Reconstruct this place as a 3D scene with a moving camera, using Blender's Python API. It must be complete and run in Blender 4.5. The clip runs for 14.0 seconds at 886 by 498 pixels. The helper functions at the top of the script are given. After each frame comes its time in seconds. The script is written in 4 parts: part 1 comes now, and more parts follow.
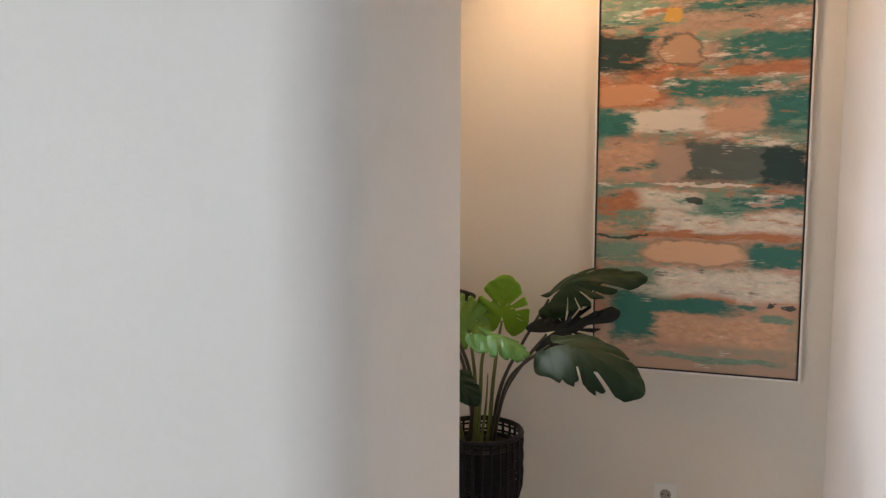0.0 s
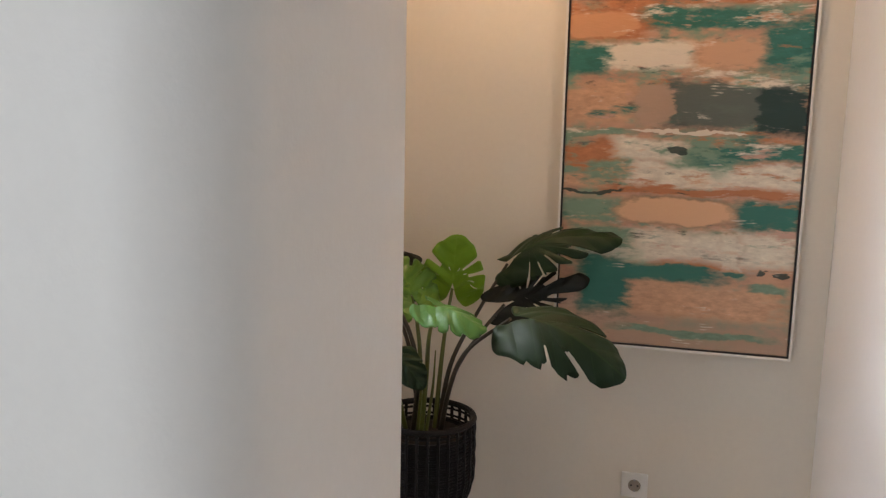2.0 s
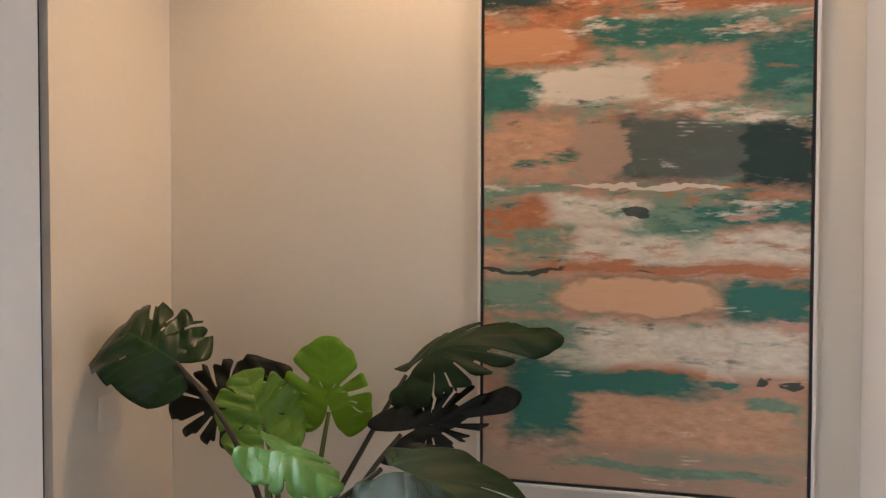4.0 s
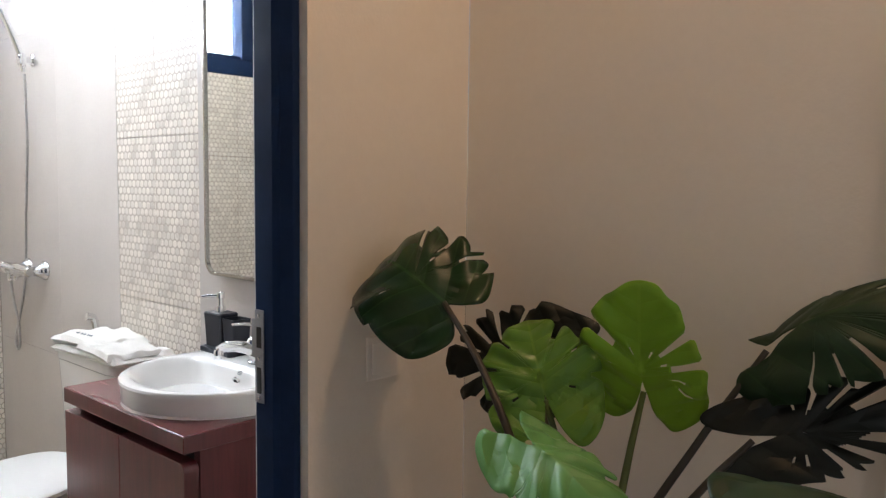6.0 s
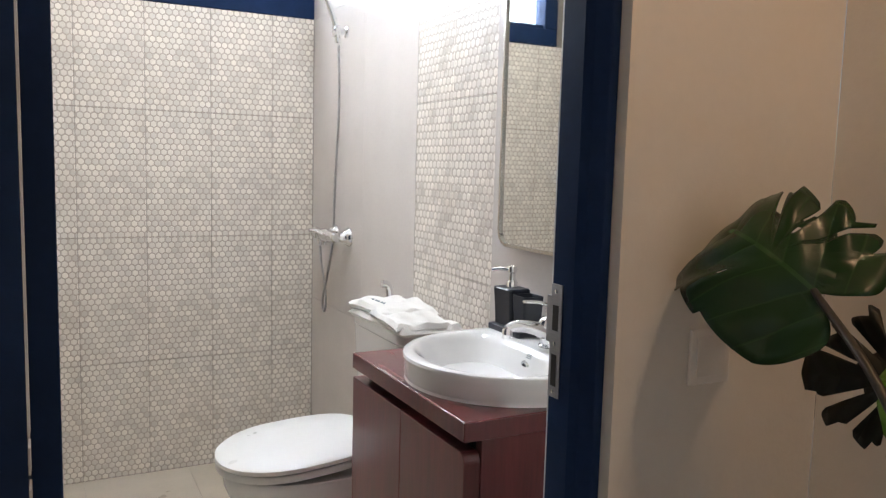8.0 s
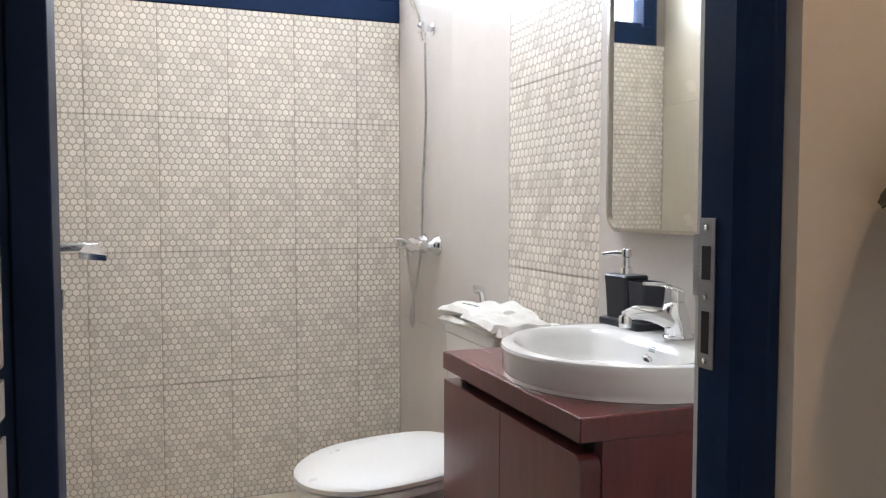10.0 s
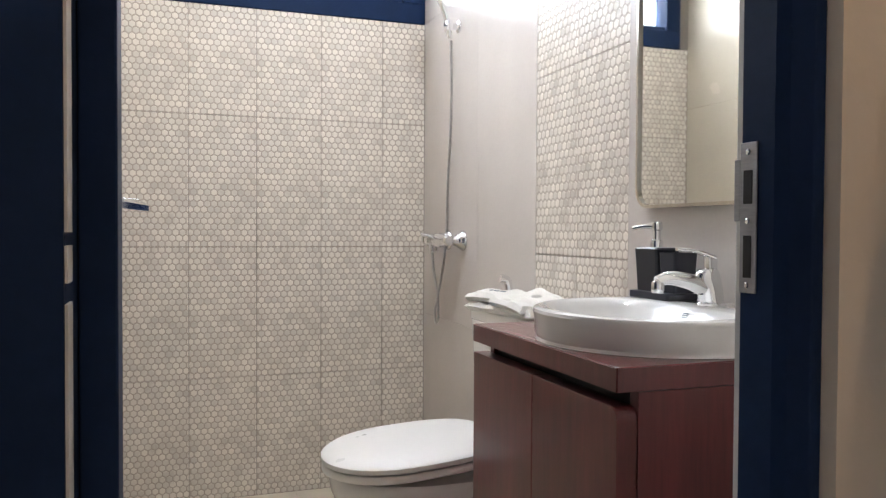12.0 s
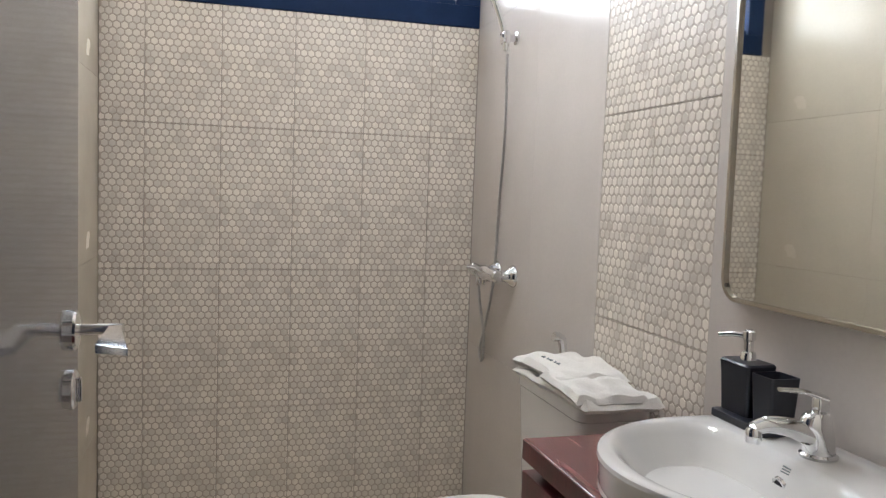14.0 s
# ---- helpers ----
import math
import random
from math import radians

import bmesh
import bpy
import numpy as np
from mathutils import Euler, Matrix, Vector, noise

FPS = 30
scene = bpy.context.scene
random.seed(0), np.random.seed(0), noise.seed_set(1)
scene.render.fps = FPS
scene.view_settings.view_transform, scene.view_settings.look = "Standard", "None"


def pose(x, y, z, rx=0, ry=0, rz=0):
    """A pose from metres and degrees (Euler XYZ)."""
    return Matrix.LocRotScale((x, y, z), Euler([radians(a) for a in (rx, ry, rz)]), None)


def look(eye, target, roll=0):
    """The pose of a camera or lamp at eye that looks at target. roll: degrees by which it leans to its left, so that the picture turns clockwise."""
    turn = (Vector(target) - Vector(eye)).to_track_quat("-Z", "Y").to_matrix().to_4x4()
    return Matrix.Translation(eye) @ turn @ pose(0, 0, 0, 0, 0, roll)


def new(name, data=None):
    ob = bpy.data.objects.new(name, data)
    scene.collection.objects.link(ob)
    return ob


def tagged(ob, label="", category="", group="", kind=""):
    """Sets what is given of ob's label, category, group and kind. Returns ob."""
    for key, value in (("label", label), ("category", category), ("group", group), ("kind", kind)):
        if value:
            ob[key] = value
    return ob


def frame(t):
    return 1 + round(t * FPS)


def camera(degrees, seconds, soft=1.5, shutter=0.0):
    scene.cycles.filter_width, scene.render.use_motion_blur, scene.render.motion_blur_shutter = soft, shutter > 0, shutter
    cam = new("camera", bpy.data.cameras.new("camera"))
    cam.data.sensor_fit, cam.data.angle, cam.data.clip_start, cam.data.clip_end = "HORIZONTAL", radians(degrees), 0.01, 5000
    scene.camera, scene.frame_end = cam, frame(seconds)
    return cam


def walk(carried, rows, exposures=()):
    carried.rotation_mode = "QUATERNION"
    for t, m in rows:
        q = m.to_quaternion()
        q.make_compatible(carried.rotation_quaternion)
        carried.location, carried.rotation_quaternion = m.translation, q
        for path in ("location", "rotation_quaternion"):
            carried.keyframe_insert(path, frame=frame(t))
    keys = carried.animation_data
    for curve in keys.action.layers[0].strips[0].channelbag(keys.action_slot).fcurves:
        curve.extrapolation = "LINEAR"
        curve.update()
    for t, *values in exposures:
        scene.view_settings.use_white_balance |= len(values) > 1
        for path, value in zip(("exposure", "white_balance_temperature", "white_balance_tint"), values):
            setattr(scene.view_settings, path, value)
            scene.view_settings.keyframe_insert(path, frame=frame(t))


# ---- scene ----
cam = camera(59.4, 14.0, soft=1.3)
PATH = [
    (0, (0.02, 0.374, 1.554), (-0.633, 2.255, 1.359), 0.1),
    (0.5, (-0.035, 0.471, 1.572), (-0.568, 2.367, 1.224), 1.1),
    (1, (-0.019, 0.553, 1.555), (-0.582, 2.433, 1.169), 0.4),
    (1.5, (-0.062, 0.632, 1.513), (-0.612, 2.526, 1.183), 0.1),
    (2, (-0.1, 0.747, 1.488), (-0.611, 2.66, 1.204), 1.2),
    (2.5, (-0.116, 0.919, 1.479), (-0.514, 2.859, 1.2), 1.0),
    (2.7, (-0.1, 0.993, 1.482), (-0.465, 2.945, 1.239), 1.2),
    (4.8, (-0.022, 1.656, 1.381), (-0.725, 3.528, 1.364), 0.4),
    (5, (-0.058, 1.714, 1.369), (-0.83, 3.559, 1.345), 0.8),
    (5.5, (-0.141, 1.803, 1.353), (-1.144, 3.529, 1.229), 0.7),
    (6, (-0.14, 1.887, 1.344), (-1.462, 3.379, 1.182), 0.7),
    (6.5, (-0.142, 1.941, 1.325), (-1.693, 3.187, 1.127), 1.6),
    (7, (-0.193, 1.964, 1.321), (-1.862, 3.046, 1.103), 1.2),
    (7.5, (-0.286, 1.985, 1.304), (-1.993, 3.008, 1.097), 2.8),
    (8, (-0.356, 2.023, 1.291), (-2.124, 2.933, 1.079), 1.5),
    (8.5, (-0.425, 2.081, 1.26), (-2.249, 2.882, 1.08), 1.4),
    (9, (-0.477, 2.1, 1.208), (-2.337, 2.809, 1.01), 0.1),
    (9.2, (-0.517, 2.102, 1.198), (-2.378, 2.817, 1.039), -0.6),
    (11.3, (-0.568, 2.084, 1.043), (-2.445, 2.769, 0.966), 0.8),
    (11.5, (-0.562, 2.078, 1.034), (-2.439, 2.764, 0.961), 0.9),
    (12, (-0.551, 2.071, 1.042), (-2.438, 2.731, 0.996), 0.3),
    (12.5, (-0.575, 2.079, 1.058), (-2.44, 2.802, 1.049), 1.0),
    (13, (-0.653, 2.1, 1.162), (-2.532, 2.78, 1.085), 1.4),
    (13.5, (-0.722, 2.106, 1.256), (-2.596, 2.793, 1.131), 2.0),
    (14, (-0.792, 2.148, 1.275), (-2.711, 2.691, 1.131), 2.0),
]
walk(cam, [(t, look(eye, target, roll)) for t, eye, target, roll in PATH],
     exposures=[(0, 0.20, 6400, 12), (2.7, 0.18, 6400, 12), (5.0, 0.36, 5900, 11), (5.5, 0.04, 5950, 11), (6.5, -0.34, 6050, 12), (9.2, -0.32, 6100, 12), (12.0, -0.42, 6250, 13), (13.0, -0.60, 6200, 12), (13.5, -0.78, 6350, 13), (14.0, -0.90, 6400, 13)])

# ---- world, lights ----
world = bpy.data.worlds.new("sky")
scene.world = world
world.use_nodes = True
wn = world.node_tree.nodes
sky = wn.new("ShaderNodeTexSky")
sky.sky_type, sky.sun_disc = "NISHITA", False
sky.sun_elevation, sky.sun_rotation = radians(48), radians(200)
world.node_tree.links.new(sky.outputs[0], wn["Background"].inputs[0])
wn["Background"].inputs[1].default_value = 0.12


def area(name, eye, target, sx, sy, watts, color):
    d = bpy.data.lights.new(name, "AREA")
    d.shape, d.size, d.size_y, d.energy, d.color = "RECTANGLE", sx, sy, watts, color
    ob = new(name, d)
    ob.matrix_world = look(eye, target)
    return ob


def spot(name, eye, target, watts, color, cone=110, blend=0.7, soft_r=0.04):
    d = bpy.data.lights.new(name, "SPOT")
    d.energy, d.color, d.spot_size, d.spot_blend, d.shadow_soft_size = watts, color, radians(cone), blend, soft_r
    ob = new(name, d)
    ob.matrix_world = look(eye, target)
    return ob


DAY = (0.82, 0.91, 1.0)
SOFT = (0.91, 0.95, 1.0)
WARM = (1.0, 0.61, 0.31)
area("bath_window_daylight", (-3.83, 2.46, 2.19), (-2.4, 2.46, 1.68), 1.20, 0.55, 60, SOFT)
area("room_window_daylight", (-2.55, -2.5, 1.5), (-1.3, 1.3, 1.3), 1.6, 1.7, 55, DAY)
bath_lamp = area("bath_ceiling_lamp", (-2.55, 2.62, 2.485), (-2.55, 2.62, 0.0), 0.22, 0.22, 20, (0.94, 0.97, 1.0))
bath_lamp.data.shape = "DISK"
spot("corner_downlight_lamp", (-0.56, 2.77, 2.56), (-0.54, 2.80, 0.0), 22, WARM, 115, 0.8)
spot("hall_downlight_lamp", (0.02, 2.64, 2.56), (-0.25, 2.72, 0.0), 11, WARM, 130, 0.6)

# ---- materials ----


def nodes_of(name):
    m = bpy.data.materials.new(name)
    m.use_nodes = True
    t = m.node_tree
    return m, t, t.nodes["Principled BSDF"]


def mat(name, color, rough=0.5, metal=0.0, var=0.06, scale=6.0, grain=0.03, gscale=90.0, bump=0.08, bscale=120.0,
        coat=0.0, rvar=0.08, stretch=(1, 1, 1), island=0.0, each=0.0, spec=0.5, sub=0.0):
    """A painted, glazed, woven or metal surface with tone drift at two scales and fine relief."""
    m, t, b = nodes_of(name)
    n, l = t.nodes, t.links
    tc = n.new("ShaderNodeTexCoord")
    mp = n.new("ShaderNodeMapping")
    mp.inputs["Scale"].default_value = stretch
    l.new(tc.outputs["Object"], mp.inputs[0])
    a, c = n.new("ShaderNodeTexNoise"), n.new("ShaderNodeTexNoise")
    for q, s in ((a, scale), (c, gscale)):
        q.inputs["Scale"].default_value, q.inputs["Detail"].default_value = s, 4
        l.new(mp.outputs[0], q.inputs["Vector"])
    total = None
    for src, amt in ((a.outputs["Fac"], var), (c.outputs["Fac"], grain)):
        mr = n.new("ShaderNodeMapRange")
        mr.inputs["From Min"].default_value, mr.inputs["From Max"].default_value = 0.25, 0.75
        mr.inputs["To Min"].default_value, mr.inputs["To Max"].default_value = 1 - amt, 1 + amt
        l.new(src, mr.inputs["Value"])
        total = _mul(t, total, mr.outputs[0])
    if island:
        g = n.new("ShaderNodeNewGeometry")
        mr = n.new("ShaderNodeMapRange")
        mr.inputs["To Min"].default_value, mr.inputs["To Max"].default_value = 1 - island, 1 + island * 0.4
        l.new(g.outputs["Random Per Island"], mr.inputs["Value"])
        total = _mul(t, total, mr.outputs[0])
    if each:
        g = n.new("ShaderNodeObjectInfo")
        mr = n.new("ShaderNodeMapRange")
        mr.inputs["To Min"].default_value, mr.inputs["To Max"].default_value = 1 - each, 1 + each
        l.new(g.outputs["Random"], mr.inputs["Value"])
        total = _mul(t, total, mr.outputs[0])
    vm = n.new("ShaderNodeVectorMath")
    vm.operation = "SCALE"
    vm.inputs[0].default_value = color
    l.new(total, vm.inputs["Scale"])
    l.new(vm.outputs[0], b.inputs["Base Color"])
    rr = n.new("ShaderNodeMapRange")
    rr.inputs["To Min"].default_value, rr.inputs["To Max"].default_value = max(0.02, rough - rvar), min(1, rough + rvar)
    l.new(a.outputs["Fac"], rr.inputs["Value"])
    l.new(rr.outputs[0], b.inputs["Roughness"])
    b.inputs["Metallic"].default_value = metal
    b.inputs["Coat Weight"].default_value = coat
    b.inputs["Coat Roughness"].default_value = 0.06
    b.inputs["Specular IOR Level"].default_value = spec
    b.inputs["Subsurface Weight"].default_value = sub
    b.inputs["Subsurface Radius"].default_value = (0.01, 0.008, 0.006)
    if bump:
        bn = n.new("ShaderNodeTexNoise")
        bn.inputs["Scale"].default_value, bn.inputs["Detail"].default_value = bscale, 5
        l.new(mp.outputs[0], bn.inputs["Vector"])
        bp = n.new("ShaderNodeBump")
        bp.inputs["Strength"].default_value, bp.inputs["Distance"].default_value = bump, 0.004
        l.new(bn.outputs["Fac"], bp.inputs["Height"])
        l.new(bp.outputs[0], b.inputs["Normal"])
    return m


def _mul(t, x, y):
    if x is None:
        return y
    k = t.nodes.new("ShaderNodeMath")
    k.operation = "MULTIPLY"
    t.links.new(x, k.inputs[0])
    t.links.new(y, k.inputs[1])
    return k.outputs[0]


def glow(name, color, strength):
    m, t, b = nodes_of(name)
    e = t.nodes.new("ShaderNodeEmission")
    e.inputs[0].default_value, e.inputs[1].default_value = (*color, 1), strength
    t.links.new(e.outputs[0], t.nodes["Material Output"].inputs[0])
    return m


def clear_glass(name, color, rough=0.02):
    m, t, b = nodes_of(name)
    b.inputs["Base Color"].default_value = (*color, 1)
    b.inputs["Transmission Weight"].default_value, b.inputs["Roughness"].default_value = 1, rough
    return m


def leaf_mat(name, dark, light, veins=0.5, rough=0.32, patch=0.0, patch_color=(0.3, 0.3, 0.03)):
    """A waxy leaf: darker blade, paler veins that leave the midrib, blotches; u runs to the side, v along the midrib."""
    m, t, b = nodes_of(name)
    n, l = t.nodes, t.links
    uv = n.new("ShaderNodeTexCoord")
    sp = n.new("ShaderNodeSeparateXYZ")
    l.new(uv.outputs["UV"], sp.inputs[0])

    def math_(op, x, y=None):
        k = n.new("ShaderNodeMath")
        k.operation = op
        for s, q in zip(k.inputs, (x, y)):
            if q is None:
                continue
            if isinstance(q, (int, float)):
                s.default_value = q
            else:
                l.new(q, s)
        return k.outputs[0]

    side = math_("ABSOLUTE", math_("SUBTRACT", sp.outputs[0], 0.5))
    along = math_("SUBTRACT", sp.outputs[1], math_("MULTIPLY", side, 0.55))
    wave = math_("ABSOLUTE", math_("SINE", math_("MULTIPLY", along, 19.0)))
    vein = math_("LESS_THAN", wave, 0.10)
    rib = math_("LESS_THAN", side, 0.012)
    line = math_("MULTIPLY", math_("MAXIMUM", math_("MULTIPLY", vein, 0.55), rib), veins)
    no = n.new("ShaderNodeTexNoise")
    no.inputs["Scale"].default_value, no.inputs["Detail"].default_value = 11, 3
    l.new(uv.outputs["Object"], no.inputs["Vector"])
    m1 = n.new("ShaderNodeMix")
    m1.data_type = "RGBA"
    m1.inputs["A"].default_value, m1.inputs["B"].default_value = (*dark, 1), (*[0.5 * (x + y) for x, y in zip(dark, light)], 1)
    l.new(no.outputs["Fac"], m1.inputs["Factor"])
    m2 = n.new("ShaderNodeMix")
    m2.data_type = "RGBA"
    l.new(line, m2.inputs["Factor"])
    l.new(m1.outputs["Result"], m2.inputs["A"])
    m2.inputs["B"].default_value = (*light, 1)
    out = m2.outputs["Result"]
    if patch:
        pn = n.new("ShaderNodeTexNoise")
        pn.inputs["Scale"].default_value, pn.inputs["Detail"].default_value = 9, 1
        l.new(uv.outputs["Object"], pn.inputs["Vector"])
        pr = n.new("ShaderNodeMapRange")
        pr.inputs["From Min"].default_value, pr.inputs["From Max"].default_value = 0.58, 0.68
        pr.inputs["To Max"].default_value = patch
        l.new(pn.outputs["Fac"], pr.inputs["Value"])
        m3 = n.new("ShaderNodeMix")
        m3.data_type = "RGBA"
        l.new(pr.outputs[0], m3.inputs["Factor"])
        l.new(out, m3.inputs["A"])
        m3.inputs["B"].default_value = (*patch_color, 1)
        out = m3.outputs["Result"]
    l.new(out, b.inputs["Base Color"])
    b.inputs["Roughness"].default_value = rough
    b.inputs["Specular IOR Level"].default_value = 0.3
    bp = n.new("ShaderNodeBump")
    bp.inputs["Strength"].default_value, bp.inputs["Distance"].default_value = 0.35, 0.004
    l.new(wave, bp.inputs["Height"])
    l.new(bp.outputs[0], b.inputs["Normal"])
    return m


M_WALL = mat("cream_wall_paint", (0.74, 0.69, 0.61), 0.6, var=0.03, scale=2.2, grain=0.015, gscale=60, bump=0.10, bscale=160)
M_ENDWALL = mat("warm_white_wall_paint", (0.80, 0.765, 0.715), 0.55, var=0.025, scale=2.2, grain=0.012, gscale=60, bump=0.08, bscale=160)
# east wall: whiter and cooler than the cream, daylight put into the colour
M_WHITE = mat("wall_paint_with_daylight", (0.84, 0.84, 0.85), 0.5, var=0.02, scale=2, grain=0.01, gscale=60, bump=0.06, bscale=160)
M_CEIL = mat("ceiling_paint", (0.82, 0.81, 0.79), 0.7, var=0.02, grain=0.01, bump=0.05)
M_HALLFLOOR = mat("hall_floor_tile", (0.40, 0.36, 0.32), 0.25, var=0.08, scale=5, each=0.03, bump=0.02)
M_SKIRT = mat("taupe_skirting_tile", (0.36, 0.30, 0.25), 0.35, var=0.05, bump=0.03)
M_FRAME = mat("navy_metal_paint", (0.013, 0.028, 0.074), 0.42, var=0.12, scale=14, grain=0.05, bump=0.03, bscale=220, spec=0.05)
M_DOOR = mat("navy_door_laminate", (0.030, 0.038, 0.062), 0.16, var=0.12, scale=3, grain=0.05, bump=0.02, coat=0.6)
M_SEAL = mat("pale_seal_strip", (0.62, 0.62, 0.60), 0.5)
M_GROUT = mat("beige_tile_ground", (0.50, 0.432, 0.360), 0.42, var=0.07, scale=9, grain=0.04, bump=0.05)
M_HEX = mat("cream_hexagon_glaze", (0.80, 0.738, 0.660), 0.28, var=0.05, scale=7, grain=0.03, island=0.16, bump=0.02)
M_PLAIN = mat("plain_beige_wall_tile", (0.60, 0.555, 0.515), 0.20, var=0.035, scale=5, grain=0.02, each=0.015, bump=0.015, bscale=14)
M_OCHRE = mat("ochre_beige_wall_tile", (0.54, 0.49, 0.40), 0.24, var=0.05, scale=4, grain=0.02, each=0.03, bump=0.015, bscale=14)
M_JOINT = mat("grey_beige_joint", (0.30, 0.26, 0.22), 0.8, var=0.1, bump=0.1)
M_BFLOOR = mat("bath_floor_tile", (0.60, 0.53, 0.43), 0.3, var=0.07, scale=6, each=0.03, bump=0.03)
M_WOOD = mat("mahogany_laminate", (0.115, 0.022, 0.024), 0.30, var=0.22, scale=5, grain=0.18, gscale=26, bump=0.02, stretch=(7, 7, 0.5), rvar=0.05, coat=0.25)
M_WOODT = mat("mahogany_counter_laminate", (0.130, 0.027, 0.027), 0.26, var=0.2, scale=5, grain=0.16, gscale=26, bump=0.02, stretch=(0.6, 7, 7), rvar=0.05, coat=0.3)
# black for the plinth, and painted shade in small holes and the vanity gap
M_DARK = mat("black_recess_shade_and_plinth", (0.012, 0.010, 0.010), 0.7)
M_CERAMIC = mat("white_glazed_ceramic", (0.80, 0.79, 0.77), 0.10, var=0.015, grain=0.0, bump=0.0, coat=0.6, rvar=0.03)
M_SWITCH = mat("ivory_switch_plastic", (0.76, 0.72, 0.66), 0.45, var=0.02, grain=0.01, bump=0.01)
M_HOSE = mat("steel_spiral_hose", (0.46, 0.45, 0.44), 0.35, 0.7, var=0.05, grain=0.1, gscale=60, bump=0.2, bscale=400)
M_PLASTIC = mat("white_plastic", (0.80, 0.79, 0.76), 0.3, var=0.02, grain=0.01, bump=0.01)
M_CHROME = mat("chrome", (0.80, 0.81, 0.82), 0.10, 1.0, var=0.03, grain=0.02, bump=0.0, rvar=0.05)
M_STEEL = mat("brushed_steel", (0.34, 0.34, 0.36), 0.34, 1.0, var=0.06, grain=0.08, gscale=60, bump=0.03, stretch=(1, 1, 12))
M_BRASSY = mat("warm_polished_steel", (0.62, 0.59, 0.53), 0.2, 1.0, var=0.05, grain=0.04, bump=0.01)
M_MIRROR = mat("mirror_silvering", (0.86, 0.87, 0.84), 0.015, 1.0, var=0.01, grain=0.0, bump=0.0, rvar=0.01)
M_TOWEL = mat("white_terry_cloth", (0.80, 0.78, 0.73), 0.95, var=0.04, scale=18, grain=0.05, gscale=240, bump=0.9, bscale=420)
M_INK = mat("grey_print", (0.22, 0.26, 0.27), 0.9)
M_BLACKPL = mat("navy_black_resin", (0.018, 0.021, 0.032), 0.30, var=0.1, grain=0.05, bump=0.02)
M_RATTAN = mat("black_rattan", (0.010, 0.009, 0.010), 0.48, var=0.2, scale=30, grain=0.2, gscale=200, bump=0.4, bscale=300, spec=0.2)
M_SOIL = mat("dark_soil", (0.02, 0.015, 0.011), 0.95, var=0.4, scale=40, bump=1.0, bscale=60)
M_STEMD = mat("brown_green_stem", (0.030, 0.022, 0.012), 0.4, var=0.3, scale=12, bump=0.1)
M_STEMG = mat("green_stem", (0.10, 0.12, 0.02), 0.4, var=0.25, scale=12, bump=0.1)
M_LEAFD = leaf_mat("dark_green_leaf", (0.004, 0.016, 0.005), (0.022, 0.062, 0.014), 0.40, 0.50, 0.0, (0.16, 0.17, 0.04))
M_LEAFB = leaf_mat("blotched_dark_leaf", (0.005, 0.020, 0.006), (0.04, 0.10, 0.025), 0.45, 0.27, 0.55, (0.13, 0.13, 0.03))
# near-black copy of the leaf colour: the shade on two leaves is painted in
M_LEAFU = leaf_mat("painted_shade_leaf", (0.006, 0.007, 0.005), (0.012, 0.016, 0.008), 0.3, 0.42)
M_LEAFG = leaf_mat("mid_green_leaf", (0.05, 0.14, 0.012), (0.17, 0.30, 0.03), 0.25, 0.30, 0.35, (0.16, 0.24, 0.02))
M_LEAFY = leaf_mat("young_lime_leaf", (0.17, 0.33, 0.012), (0.23, 0.40, 0.03), 0.35, 0.40)
# pale green with whitish blotches, painted in for the daylight on one leaf
M_LEAFP = leaf_mat("painted_daylight_leaf", (0.07, 0.22, 0.04), (0.20, 0.36, 0.13), 0.12, 0.42, 0.6, (0.30, 0.46, 0.24))
M_GOLDF = mat("pale_silver_frame", (0.78, 0.76, 0.73), 0.4, 0.0, var=0.06, grain=0.05)
M_BLACKF = mat("black_frame_rebate", (0.008, 0.008, 0.010), 0.5)
M_GLASS = clear_glass("window_glass", (0.95, 0.98, 0.98))
M_SKYCARD = glow("overcast_sky_glow", (0.90, 0.96, 1.0), 4.0)
M_LED = glow("cool_lamp_glow", (0.94, 0.97, 1.0), 12.0)
M_LAMP = glow("warm_lamp_glow", (1.0, 0.72, 0.45), 8.0)

# ---- mesh helpers ----
ORIGIN = {}


def at_of(ob):
    return ORIGIN.get(ob.name, Vector((0, 0, 0)))


def link_mesh(name, bm, material, smooth=False):
    me = bpy.data.meshes.new(name)
    bmesh.ops.recalc_face_normals(bm, faces=bm.faces)
    bm.to_mesh(me)
    bm.free()
    for m in material if isinstance(material, (list, tuple)) else (material,):
        me.materials.append(m)
    if smooth:
        me.polygons.foreach_set("use_smooth", [True] * len(me.polygons))
        me.set_sharp_from_angle(angle=radians(40))
    return new(name, me)


def structure(name, bm, material, smooth=False):
    ob = link_mesh(name, bm, material, smooth)
    ORIGIN[ob.name] = Vector((0, 0, 0))
    return tagged(ob, kind="structure")


def thing(name, place, label, category, group=""):
    ob = new(name)
    ob.empty_display_size = 0.05
    ob.location = place
    ORIGIN[ob.name] = Vector(place)
    return tagged(ob, label, category, group)


def part(name, bm, material, parent, label="", smooth=False):
    """Links a mesh given in world places as one part under a thing or part."""
    o = at_of(parent)
    bmesh.ops.translate(bm, verts=bm.verts, vec=-o)
    ob = link_mesh(name, bm, material, smooth)
    ob.parent = parent
    ORIGIN[ob.name] = o
    if label:
        tagged(ob, label)
    return ob


